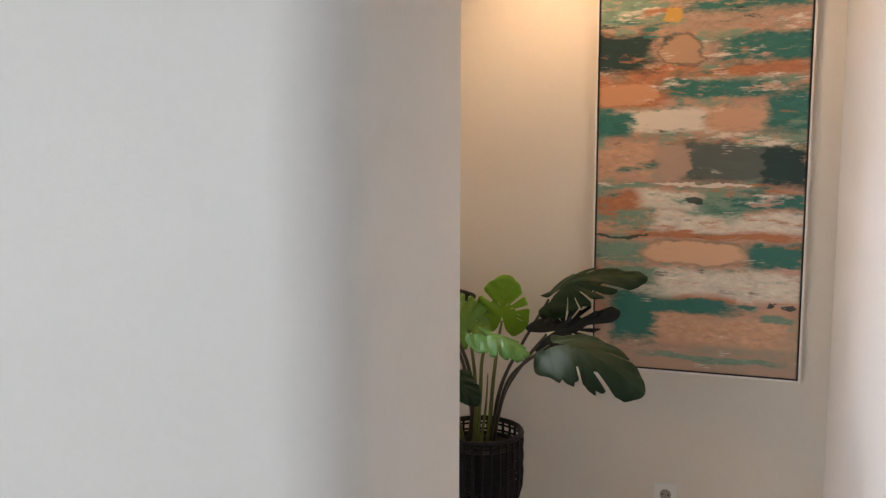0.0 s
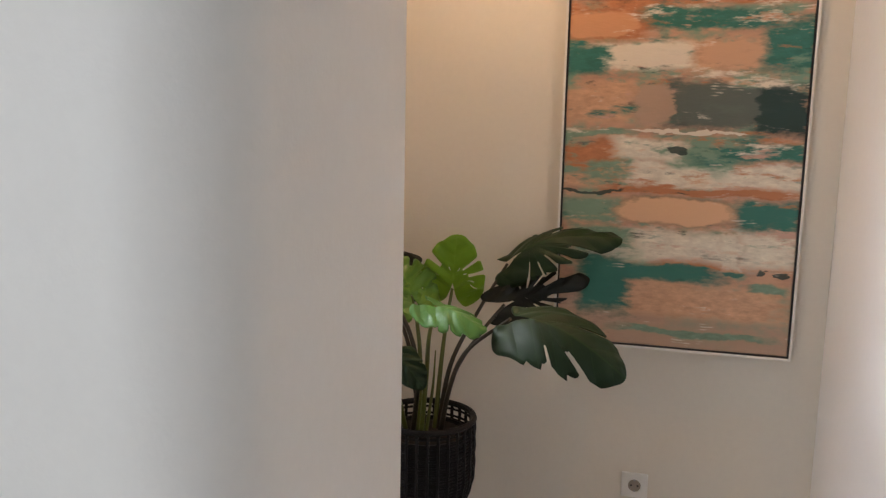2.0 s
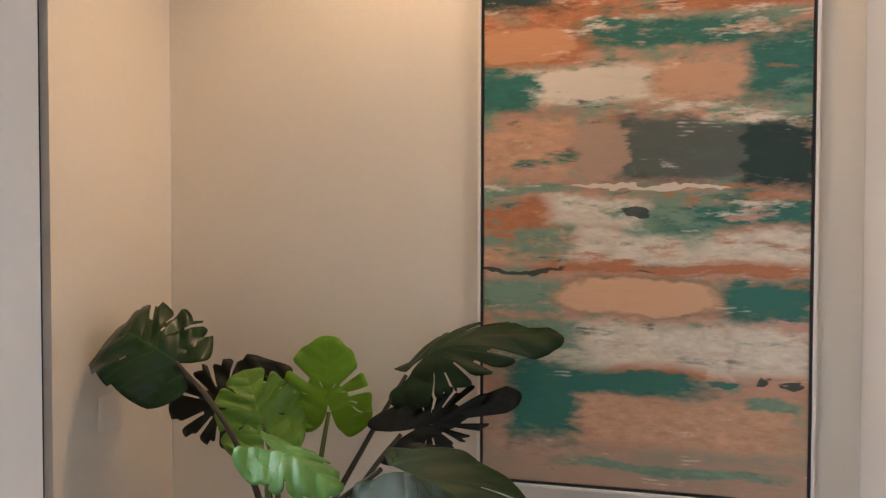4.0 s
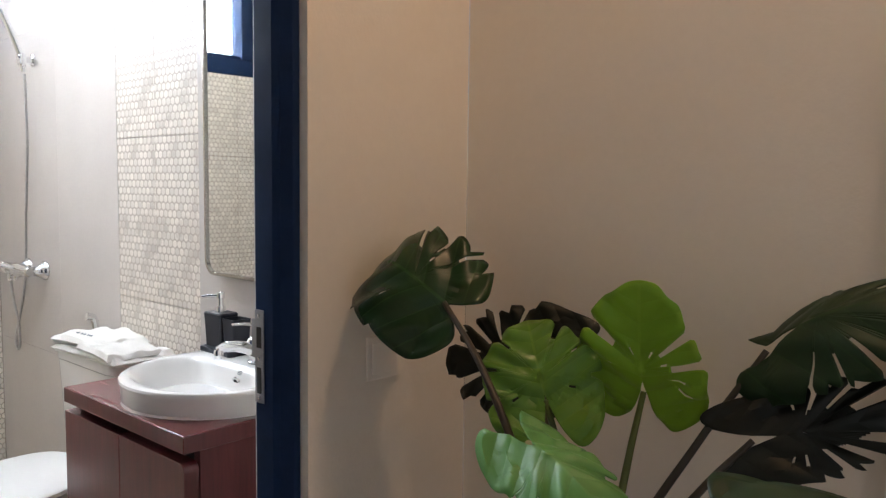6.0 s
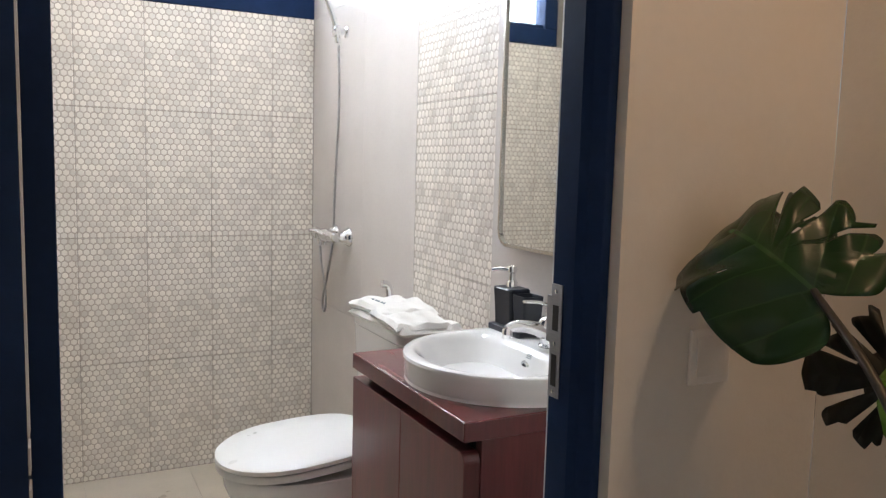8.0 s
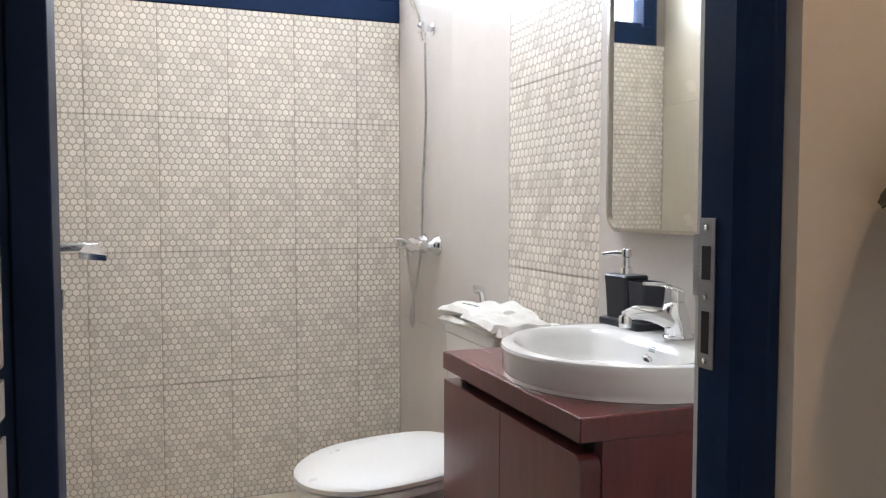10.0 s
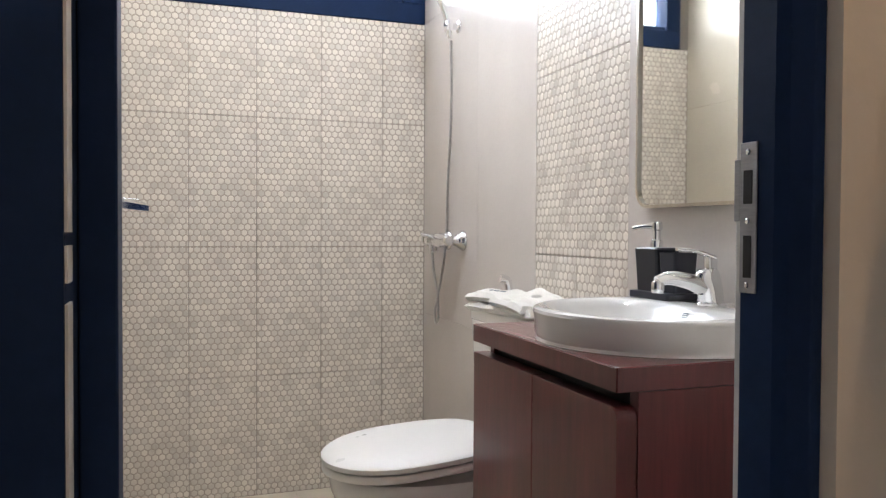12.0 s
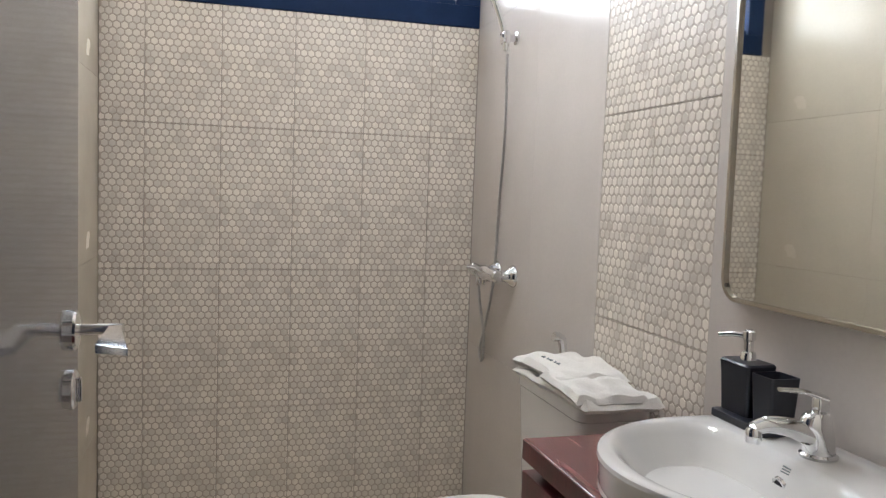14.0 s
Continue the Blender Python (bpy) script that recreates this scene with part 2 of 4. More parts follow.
def box(x0, x1, y0, y1, z0, z1, bev=0.0, seg=2, bm=None):
    own = bmesh.new()
    bmesh.ops.create_cube(own, size=1, matrix=Matrix.LocRotScale(((x0 + x1) / 2, (y0 + y1) / 2, (z0 + z1) / 2), None, (x1 - x0, y1 - y0, z1 - z0)))
    if bev:
        bmesh.ops.bevel(own, geom=own.edges[:], offset=bev, segments=seg, affect="EDGES", profile=0.5)
    return join(bm, own)


def join(bm, own):
    if bm is None:
        return own
    me = bpy.data.meshes.new("tmp")
    own.to_mesh(me)
    own.free()
    bm.from_mesh(me)
    bpy.data.meshes.remove(me)
    return bm


def lathe(profile, centre, seg=32, m=None, bm=None):
    """profile: (radius, height) from one end to the other, turned round z; m turns it before it is set at centre."""
    own = bmesh.new()
    rings = []
    for r, z in profile:
        rings.append([own.verts.new((r * math.cos(2 * math.pi * i / seg), r * math.sin(2 * math.pi * i / seg), z)) for i in range(seg)])
    for a, b in zip(rings, rings[1:]):
        for i in range(seg):
            own.faces.new((a[i], a[(i + 1) % seg], b[(i + 1) % seg], b[i]))
    own.faces.new(rings[0][::-1])
    own.faces.new(rings[-1])
    bmesh.ops.transform(own, matrix=Matrix.Translation(centre) @ (m or Matrix()), verts=own.verts)
    return join(bm, own)


def smooth_path(points, n=8):
    """A Catmull-Rom line through the points."""
    p = [Vector(q) for q in points]
    p = [2 * p[0] - p[1]] + p + [2 * p[-1] - p[-2]]
    out = []
    for i in range(1, len(p) - 2):
        for k in range(n):
            t = k / n
            out.append(0.5 * ((2 * p[i]) + (p[i + 1] - p[i - 1]) * t + (2 * p[i - 1] - 5 * p[i] + 4 * p[i + 1] - p[i + 2]) * t * t
                              + (3 * p[i] - p[i - 1] - 3 * p[i + 1] + p[i + 2]) * t ** 3))
    return out + [p[-2]]


def tube(points, radius, seg=10, n=8, bm=None, flat=1.0):
    """A round bar along a smooth line; radius is a number or (start, end)."""
    own = bmesh.new()
    line = smooth_path(points, n) if n > 1 else [Vector(p) for p in points]
    r0, r1 = radius if isinstance(radius, tuple) else (radius, radius)
    rings, up = [], None
    for i, p in enumerate(line):
        d = (line[min(i + 1, len(line) - 1)] - line[max(i - 1, 0)]).normalized()
        if up is None:
            up = Vector((0, 0, 1)) if abs(d.z) < 0.9 else Vector((1, 0, 0))
        side = d.cross(up).normalized()
        up = side.cross(d).normalized()
        r = r0 + (r1 - r0) * i / (len(line) - 1)
        rings.append([own.verts.new(p + r * (side * math.cos(2 * math.pi * k / seg) + up * flat * math.sin(2 * math.pi * k / seg))) for k in range(seg)])
    for a, b in zip(rings, rings[1:]):
        for k in range(seg):
            own.faces.new((a[k], a[(k + 1) % seg], b[(k + 1) % seg], b[k]))
    own.faces.new(rings[0][::-1])
    own.faces.new(rings[-1])
    return join(bm, own)


def loft(rings, closed_top=True, closed_bottom=True, bm=None):
    """Joins rings of places, all with the same count, one to the next."""
    own = bmesh.new()
    vs = [[own.verts.new(p) for p in r] for r in rings]
    n = len(vs[0])
    for a, b in zip(vs, vs[1:]):
        for i in range(n):
            own.faces.new((a[i], a[(i + 1) % n], b[(i + 1) % n], b[i]))
    if closed_bottom:
        own.faces.new(vs[0][::-1])
    if closed_top:
        own.faces.new(vs[-1])
    return join(bm, own)


def prism(outline, lo, hi, axis="z", bm=None, bev=0.0):
    """An outline of (a, b) pairs drawn through from lo to hi along an axis: z: (x, y), y: (x, z), x: (y, z)."""
    place = {"z": lambda a, b, c: (a, b, c), "y": lambda a, b, c: (a, c, b), "x": lambda a, b, c: (c, a, b)}[axis]
    own = loft([[place(a, b, c) for a, b in outline] for c in (lo, hi)])
    if bev:
        bmesh.ops.recalc_face_normals(own, faces=own.faces)
        es = [e for e in own.edges if len(e.link_faces) == 2 and e.calc_face_angle() > 0.9]
        bmesh.ops.bevel(own, geom=es, offset=bev, segments=2, affect="EDGES", profile=0.5)
    return join(bm, own)


def round_rect(a0, a1, b0, b1, r, n=6):
    out = []
    for ca, cb, q in ((a1 - r, b1 - r, 0), (a0 + r, b1 - r, 1), (a0 + r, b0 + r, 2), (a1 - r, b0 + r, 3)):
        for k in range(n + 1):
            w = math.pi / 2 * (q + k / n)
            out.append((ca + r * math.cos(w), cb + r * math.sin(w)))
    return out


# ---- the plan ----
YN, HALLN = 3.07, 3.065          # face of the wall with basin and painting
WEST = -3.65                     # bathroom's far wall
DOOR0, DOOR1 = -1.262, -1.122      # door wall, bathroom face and hall face
JAMB0, JAMB1 = 2.031, 2.640      # clear door opening
SOUTH = 1.735                    # bathroom's wall by the open door
EAST = 0.388
TOP = 2.60

structure("ground", box(-7, 3, -5, 6, -0.30, -0.13), M_JOINT)
structure("floor_hall", box(-3.6, EAST, -2.6, 3.06, -0.12, -0.001), M_HALLFLOOR)
structure("floor_bath", box(WEST - 0.01, DOOR0, SOUTH, YN, -0.12, -0.008), M_JOINT)
structure("ceiling_hall", box(-3.62, 0.57, -2.75, 3.22, TOP, TOP + 0.12), M_CEIL)
structure("ceiling_bath", box(-3.80, -1.20, 1.60, 3.22, 2.52, 2.59), M_CEIL)

structure("wall_north_hall", box(DOOR1, 0.57, HALLN, 3.22, -0.12, TOP), M_WALL)
wall_north_bath = structure("wall_north_bath", box(-3.80, DOOR0, YN + 0.01, 3.22, -0.12, TOP), M_JOINT)
wall_south_bath = structure("wall_south_bath", box(-3.80, DOOR0, 1.60, SOUTH - 0.01, -0.12, TOP), M_JOINT)
WIN0, WIN1, SILL, HEAD = 1.78, 3.07, 1.900, 2.46
bm = box(-3.80, WEST - 0.01, 1.60, 3.08, -0.12, SILL)
box(-3.80, WEST - 0.01, 1.60, 3.08, HEAD, TOP, bm=bm)
box(-3.80, WEST - 0.01, 1.60, WIN0, SILL, HEAD, bm=bm)
wall_west_bath = structure("wall_west_bath", bm, M_JOINT)
bm = box(DOOR0 + 0.001, DOOR1, 2.6695, 3.064, -0.12, TOP)
box(DOOR0 + 0.001, DOOR1, 1.60, 1.9795, -0.12, TOP, bm=bm)
box(DOOR0 + 0.001, DOOR1, 1.9795, 2.6695, 2.125, TOP, bm=bm)
structure("wall_door", bm, M_WALL)
structure("wall_east", box(EAST, 0.57, -2.75, 3.064, -0.12, TOP), M_WHITE)

# projecting wall end with a rounded corner
R, ENDX, ENDY0, ENDY1 = 0.12, -0.480, 1.36, 1.930
out = [(DOOR1 + 0.002, ENDY1), (ENDX - 0.006, ENDY1), (ENDX, ENDY1 - 0.006)]
out += [(ENDX - R + R * math.cos(a), ENDY0 + R - R * math.sin(a)) for a in [i * math.pi / 20 for i in range(11)]]
out += [(-3.5, ENDY0), (-3.5, 1.599), (DOOR1 + 0.002, 1.599)]
structure("wall_end", prism(out, -0.12, TOP), M_ENDWALL, smooth=True)
structure("wall_west_room", box(-3.62, -3.502, -2.75, 1.599, -0.12, TOP), M_WALL)
bm = box(-3.5, -3.40, -2.75, -2.6, -0.12, TOP)
box(-1.70, EAST, -2.75, -2.6, -0.12, TOP, bm=bm)
box(-3.40, -1.70, -2.75, -2.6, -0.12, 0.62, bm=bm)
box(-3.40, -1.70, -2.75, -2.6, 2.38, TOP, bm=bm)
structure("wall_south_room", bm, M_WALL)

# skirting
bm = box(DOOR1, EAST, HALLN - 0.012, HALLN - 0.0005, 0, 0.225, 0.002)
box(EAST - 0.012, EAST - 0.0005, -2.59, HALLN - 0.012, 0, 0.225, 0.002, bm=bm)
box(DOOR1 + 0.0005, DOOR1 + 0.012, 2.672, HALLN - 0.012, 0, 0.225, 0.002, bm=bm)
structure("baseboard", bm, M_SKIRT)

# ---- bathroom window ----
win = thing("window_1", (WEST - 0.06, 2.46, SILL), "dark blue aluminium strip window under the bathroom ceiling", "window")
win["kind"] = "structure"
WX0, WX1 = -3.74, WEST + 0.004


def win_bar(name, y0, y1, z0, z1):
    part(name, box(WX0, WX1, y0, y1, z0, z1, 0.003), M_FRAME, win)


win_bar("bottom_rail", WIN0, WIN1, SILL + 0.001, SILL + 0.082)
win_bar("top_rail", WIN0, WIN1, HEAD - 0.07, HEAD)
win_bar("side_frame", WIN0, WIN0 + 0.075, SILL + 0.082, HEAD - 0.07)
win_bar("side_frame", WIN1 - 0.095, WIN1, SILL + 0.082, HEAD - 0.07)
win_bar("mullion", 2.273, 2.39, SILL + 0.082, HEAD - 0.07)
for a, b in ((WIN0 + 0.075, 2.273), (2.39, WIN1 - 0.095)):
    sash = part("sash", box(WX0 + 0.01, WX1 - 0.012, a + 0.001, b - 0.001, SILL + 0.083, SILL + 0.10, 0.002), M_FRAME, win)
    pane = part("pane", box(-3.715, -3.709, a, b, SILL + 0.095, HEAD - 0.068), M_GLASS, win)
    pane.visible_shadow = False
structure("backdrop", box(-6.2, -6.1, -2, 7, -0.1, 6), M_SKYCARD)
room_win = thing("window_2", (-2.55, -2.7, 0.62), "wide white-framed window of the front room", "window")
room_win["kind"] = "structure"
for a, b, c, d in ((-3.40, -1.70, 0.62, 0.68), (-3.40, -1.70, 2.32, 2.38), (-3.40, -3.34, 0.68, 2.32), (-1.76, -1.70, 0.68, 2.32), (-2.58, -2.52, 0.68, 2.32)):
    part("window_frame", box(a, b, -2.71, -2.65, c, d, 0.004), M_PLASTIC, room_win)

# ---- door frame and door ----
frame_ob = thing("door_frame", (-1.2, 2.28, 0), "navy blue metal door frame with steel strike plate", "door frame")
FX0, FX1 = -1.247, -1.140
# latch side
prof = [(JAMB1 + 0.015, FX1), (JAMB1 + 0.004, -1.160), (JAMB1, -1.176), (JAMB1, -1.224), (JAMB1 + 0.020, -1.224), (JAMB1 + 0.020, FX0), (2.6685, FX0), (2.6685, FX1)]
part("jamb", prism([(x, y) for y, x in prof], 0, 2.12, bev=0.002), M_FRAME, frame_ob)
# hinge side: two profiles with a pale seal between
part("jamb", box(FX0, -1.193, 2.0045, JAMB0 + 0.0015, 0, 2.12, 0.002), M_FRAME, frame_ob)
part("jamb", box(FX0, DOOR1 + 0.001, 1.981, 2.0040, 0, 2.12, 0.001), M_FRAME, frame_ob)
part("architrave", box(DOOR1 + 0.0012, DOOR1 + 0.007, 1.932, 2.0040, 0, 2.124, 0.001), M_FRAME, frame_ob)
part("seal_strip", box(-1.145, DOOR1 + 0.004, 2.0042, 2.0062, 0, 0.992), M_SEAL, frame_ob, "pale seal strip in the frame")
part("seal_strip", box(-1.145, DOOR1 + 0.004, 2.0042, 2.0062, 1.006, 1.031), M_SEAL, frame_ob, "pale seal strip in the frame")
part("seal_strip", box(-1.145, DOOR1 + 0.004, 2.0042, 2.0062, 1.040, 2.12), M_SEAL, frame_ob, "pale seal strip in the frame")
part("head", box(FX0, FX1, 1.982, 2.6685, 2.0705, 2.124, 0.002), M_FRAME, frame_ob)
part("tile_edge_strip", box(-1.2565, -1.2475, JAMB1 + 0.0215, 2.6675, 0, 2.12, 0.001), M_SEAL, frame_ob, "pale edge strip behind the frame")
plate = part("strike_plate", box(-1.2225, -1.1985, JAMB1 - 0.0022, JAMB1 - 0.0003, 0.979, 1.136, 0.0006), M_STEEL, frame_ob, "brushed steel strike plate")
part("latch_lip", box(-1.2318, -1.2225, JAMB1 - 0.0022, JAMB1 + 0.004, 1.054, 1.119, 0.0006), M_STEEL, plate)
part("latch_hole", box(-1.2172, -1.2042, JAMB1 - 0.0027, JAMB1 - 0.0020, 1.072, 1.107), M_DARK, plate)
part("bolt_hole", box(-1.2165, -1.2049, JAMB1 - 0.0027, JAMB1 - 0.0020, 0.995, 1.039), M_DARK, plate)
for z in (0.987, 1.054, 1.126):
    part("screw", lathe([(0.0032, 0), (0.0032, 0.0008), (0.002, 0.0014)], (-1.2107, JAMB1 - 0.0024, z), 12, pose(0, 0, 0, 90)), M_CHROME, plate)

door = thing("door_1", (-1.265, 1.97, 0.01), "glossy dark navy door standing open into the bathroom", "door")
LF = 1.960
part("leaf", box(-1.925, -1.268, 1.922, LF, 0.012, 2.066, 0.002), M_DOOR, door)
part("edge_lipping", box(-1.9285, -1.9252, 1.923, LF - 0.001, 0.012, 2.066), M_SEAL, door)
HX, HZ = -1.868, 1.083


def lever(sign, y):
    turn = pose(0, 0, 0, -90 * sign)
    rose = part("rose", lathe([(0.026, 0), (0.026, 0.006), (0.023, 0.009), (0.012, 0.009)], (HX, y, HZ), 28, turn), M_CHROME, door, "chrome handle rose", True)
    bm = tube([(HX, y + sign * 0.005, HZ), (HX, y + sign * 0.035, HZ + 0.001), (HX, y + sign * 0.062, HZ)], 0.0075, 14, 5)
    b0, b1 = sorted((y + sign * 0.047, y + sign * 0.064))
    c0, c1 = sorted((y + sign * 0.044, y + sign * 0.080))
    loft([[(HX - 0.008, b0, HZ + 0.007), (HX - 0.008, b1, HZ + 0.007), (HX - 0.008, b1, HZ - 0.010), (HX - 0.008, b0, HZ - 0.010)],
          [(HX + 0.03, b0, HZ + 0.006), (HX + 0.03, b1, HZ + 0.006), (HX + 0.03, b1, HZ - 0.010), (HX + 0.03, b0, HZ - 0.010)],
          [(HX + 0.100, c0, HZ + 0.000), (HX + 0.100, c1, HZ - 0.006), (HX + 0.100, c1, HZ - 0.014), (HX + 0.100, c0, HZ - 0.010)]], bm=bm)
    part("lever", bm, M_CHROME, door, "chrome lever handle with a flared end", True)
    part("lock_rose", lathe([(0.026, 0), (0.026, 0.005), (0.022, 0.008), (0.010, 0.008)], (HX, y, HZ - 0.077), 28, turn), M_CHROME, door, "chrome lock rose", True)
    t0, t1 = sorted((y + sign * 0.007, y + sign * 0.014))
    part("thumb_turn", box(HX - 0.003, HX + 0.003, t0, t1, HZ - 0.094, HZ - 0.062, 0.002), M_CHROME, door)


lever(1, LF)
lever(-1, 1.922)
for z in (0.25, 1.05, 1.85):
    part("hinge", lathe([(0.007, 0), (0.007, 0.09)], (-1.272, 1.969, z), 14), M_STEEL, door)

# ---- vanity, basin and what stands there ----
VX0, VX1, VY0, VZ = -2.030, -1.487, 2.662, 0.853
van = thing("vanity_cabinet", ((VX0 + VX1) / 2, 2.86, 0), "reddish brown mahogany vanity cabinet under the basin", "cabinet")
part("side_panel", box(VX1 - 0.022, VX1 - 0.0005, VY0 + 0.0295, YN - 0.002, 0.06, VZ - 0.0365, 0.001), M_WOOD, van)
part("side_panel", box(VX0 + 0.004, VX0 + 0.022, VY0 + 0.030, YN - 0.002, 0.06, VZ - 0.037, 0.001), M_WOOD, van)
part("bottom_panel", box(VX0 + 0.022, VX1 - 0.022, VY0 + 0.04, YN - 0.002, 0.06, 0.078), M_WOOD, van)
# black strip added as the shade in the gap under the counter
part("gap_shade_strip", box(VX0 + 0.022, VX1 - 0.022, VY0 + 0.040, VY0 + 0.055, 0.75, VZ - 0.037), M_DARK, van)
part("plinth", box(VX0 + 0.02, VX1 - 0.02, VY0 + 0.07, YN - 0.02, 0, 0.06), M_DARK, van)
a, b = VX0 - 0.004, VX1 - 0.002
mid = VX0 + 0.27
o = [(mid + 0.001, 0.085), (b, 0.085)] + [(b - 0.018 + 0.018 * math.cos(w), VZ - 0.076 + 0.018 * math.sin(w)) for w in [k * math.pi / 12 for k in range(7)]] + [(mid + 0.001, VZ - 0.058)]
part("door", prism(o, VY0 - 0.004, VY0 + 0.0290, "y", bev=0.0015), M_WOOD, van)
part("door", prism([(a, 0.085), (mid - 0.001, 0.085), (mid - 0.001, VZ - 0.058), (a, VZ - 0.058)], VY0 - 0.004, VY0 + 0.0290, "y", bev=0.0015), M_WOOD, van)
counter = thing("countertop", ((VX0 + VX1) / 2, 2.86, VZ - 0.036), "reddish brown laminate countertop of the vanity", "countertop")
part("slab", box(VX0, VX1, VY0 - 0.006, YN - 0.001, VZ - 0.036, VZ, 0.002), M_WOODT, counter)
part("front_edge_band", box(VX0 + 0.001, VX1 - 0.001, VY0 - 0.0072, VY0 - 0.0062, VZ - 0.035, VZ - 0.0015), M_WOOD, counter)
part("side_edge_band", box(VX1 + 0.0002, VX1 + 0.0012, VY0 - 0.005, YN - 0.003, VZ - 0.035, VZ - 0.0015), M_WOOD, counter)

BX = -1.715


def basin_ring(w, yf, yb, z, n=48):
    """A rounded outline: bowed to the front, squarer at the back."""
    pts, cy = [], yb - (yb - yf) * 0.42
    for i in range(n):
        a = 2 * math.pi * i / n
        c, s = math.cos(a), math.sin(a)
        e = 2.0 if s < 0 else 3.6
        k = (abs(c) ** e + abs(s) ** e) ** (-1 / e)
        pts.append((BX + 1.02 * w * k * c, cy + (cy - yf if s < 0 else yb - cy) * k * s, z))
    return pts


basin = thing("wash_basin", (BX, 2.85, VZ), "white glazed ceramic basin set on the vanity top", "wash basin")
rings = [basin_ring(0.212, 2.664, 3.050, VZ + 0.0005), basin_ring(0.211, 2.666, 3.051, VZ + 0.0060), basin_ring(0.213, 2.663, 3.053, VZ + 0.0120),
         basin_ring(0.214, 2.662, 3.054, VZ + 0.0413), basin_ring(0.216, 2.659, 3.056, VZ + 0.0499), basin_ring(0.214, 2.661, 3.055, VZ + 0.0550),
         basin_ring(0.208, 2.668, 3.050, VZ + 0.0576), basin_ring(0.194, 2.684, 2.946, VZ + 0.0572), basin_ring(0.186, 2.692, 2.938, VZ + 0.0537),
         basin_ring(0.174, 2.704, 2.930, VZ + 0.0413), basin_ring(0.148, 2.728, 2.912, VZ + 0.0100), basin_ring(0.105, 2.762, 2.886, VZ - 0.022),
         basin_ring(0.050, 2.800, 2.850, VZ - 0.035), basin_ring(0.030, 2.810, 2.840, VZ - 0.036)]
part("bowl", loft(rings), M_CERAMIC, basin, smooth=True)
ov = pose(BX + 0.01, 2.9215, VZ + 0.021, 112)
ring = part("overflow_ring", lathe([(0.013, -0.002), (0.013, 0.003), (0.011, 0.004), (0.008, 0.002)], (0, 0, 0), 24, ov), M_CHROME, basin, "chrome overflow ring", True)
part("overflow_hole", lathe([(0.008, 0), (0.008, 0.0035)], (0, 0, 0), 20, ov), M_DARK, ring)
for k in range(3):
    part("print_bar", box(BX + 0.002, BX + 0.018, 2.9270 + 0.0018 * k, 2.9282 + 0.0018 * k, VZ + 0.0375 + 0.0035 * k, VZ + 0.0390 + 0.0035 * k), M_INK, basin)
part("drain", lathe([(0.022, 0), (0.022, 0.004), (0.017, 0.006), (0.006, 0.007)], (BX, 2.825, VZ - 0.036), 24), M_CHROME, basin, "chrome drain cap", True)

tap = thing("basin_tap", (-1.706, 2.988, VZ + 0.058), "chrome single lever basin mixer tap", "tap")
TZ = VZ + 0.0580
part("base_ring", lathe([(0.027, 0), (0.027, 0.004), (0.024, 0.007), (0.02, 0.007)], (-1.706, 2.985, TZ), 28), M_CHROME, tap, smooth=True)
n_ = 28
rr = []
for dz, dy, r, ry in ((0.005, 0, 0.023, 0.023), (0.03, -0.003, 0.021, 0.024), (0.048, -0.008, 0.019, 0.026), (0.060, -0.008, 0.018, 0.022), (0.066, -0.006, 0.014, 0.016)):
    rr.append([(-1.706 + r * math.cos(2 * math.pi * i / n_), 2.985 + dy + ry * math.sin(2 * math.pi * i / n_), TZ + dz) for i in range(n_)])
part("body", loft(rr), M_CHROME, tap, smooth=True)
bm = tube([(-1.706, 2.975, TZ + 0.030), (-1.709, 2.940, TZ + 0.044), (-1.713, 2.902, TZ + 0.050), (-1.716, 2.878, TZ + 0.044)], (0.017, 0.010), 16, 6)
part("spout", bm, M_CHROME, tap, smooth=True)
part("aerator", lathe([(0.0105, 0), (0.0115, 0.004), (0.0115, 0.018), (0.009, 0.022)], (-1.716, 2.880, TZ + 0.024), 20), M_CHROME, tap, smooth=True)
bm = box(-1.716, -1.698, 2.974, 2.994, TZ + 0.062, TZ + 0.088, 0.004)
tube([(-1.706, 2.990, TZ + 0.086), (-1.708, 2.955, TZ + 0.097), (-1.711, 2.915, TZ + 0.101)], (0.009, 0.006), 12, 6, bm=bm, flat=0.55)
part("lever", bm, M_CHROME, tap, smooth=True)

soap = thing("soap_dispenser", (-1.880, 3.0, TZ), "navy black resin soap dispenser with chrome pump on basin rim", "soap dispenser")
part("tray", prism(round_rect(-1.932, -1.796, 2.958, 3.046, 0.008), TZ - 0.0004, TZ + 0.0130, bev=0.002), M_BLACKPL, soap)
part("bottle", loft([[(x, y, z) for x, y in round_rect(-1.905 - w, -1.905 + w + 0.022, 3.0 - w, 3.0 + w, 0.006)] for w, z in ((0.024, TZ + 0.0130), (0.027, TZ + 0.0791), (0.0285, TZ + 0.0967), (0.026, TZ + 0.1004))]), M_BLACKPL, soap)
part("pump_collar", lathe([(0.013, 0), (0.013, 0.012), (0.010, 0.016), (0.008, 0.016), (0.008, 0.034), (0.011, 0.036), (0.011, 0.050), (0.008, 0.052)], (-1.894, 3.0, TZ + 0.1004), 24), M_CHROME, soap, "chrome pump", True)
part("nozzle", tube([(-1.894, 3.0, TZ + 0.1414), (-1.914, 2.985, TZ + 0.1423), (-1.934, 2.970, TZ + 0.1386)], 0.0045, 10, 5), M_CHROME, soap, "chrome nozzle", True)
cup = thing("bathroom_tumbler", (-1.825, 3.0, TZ + 0.0130), "navy black resin tumbler beside the soap bottle", "tumbler")
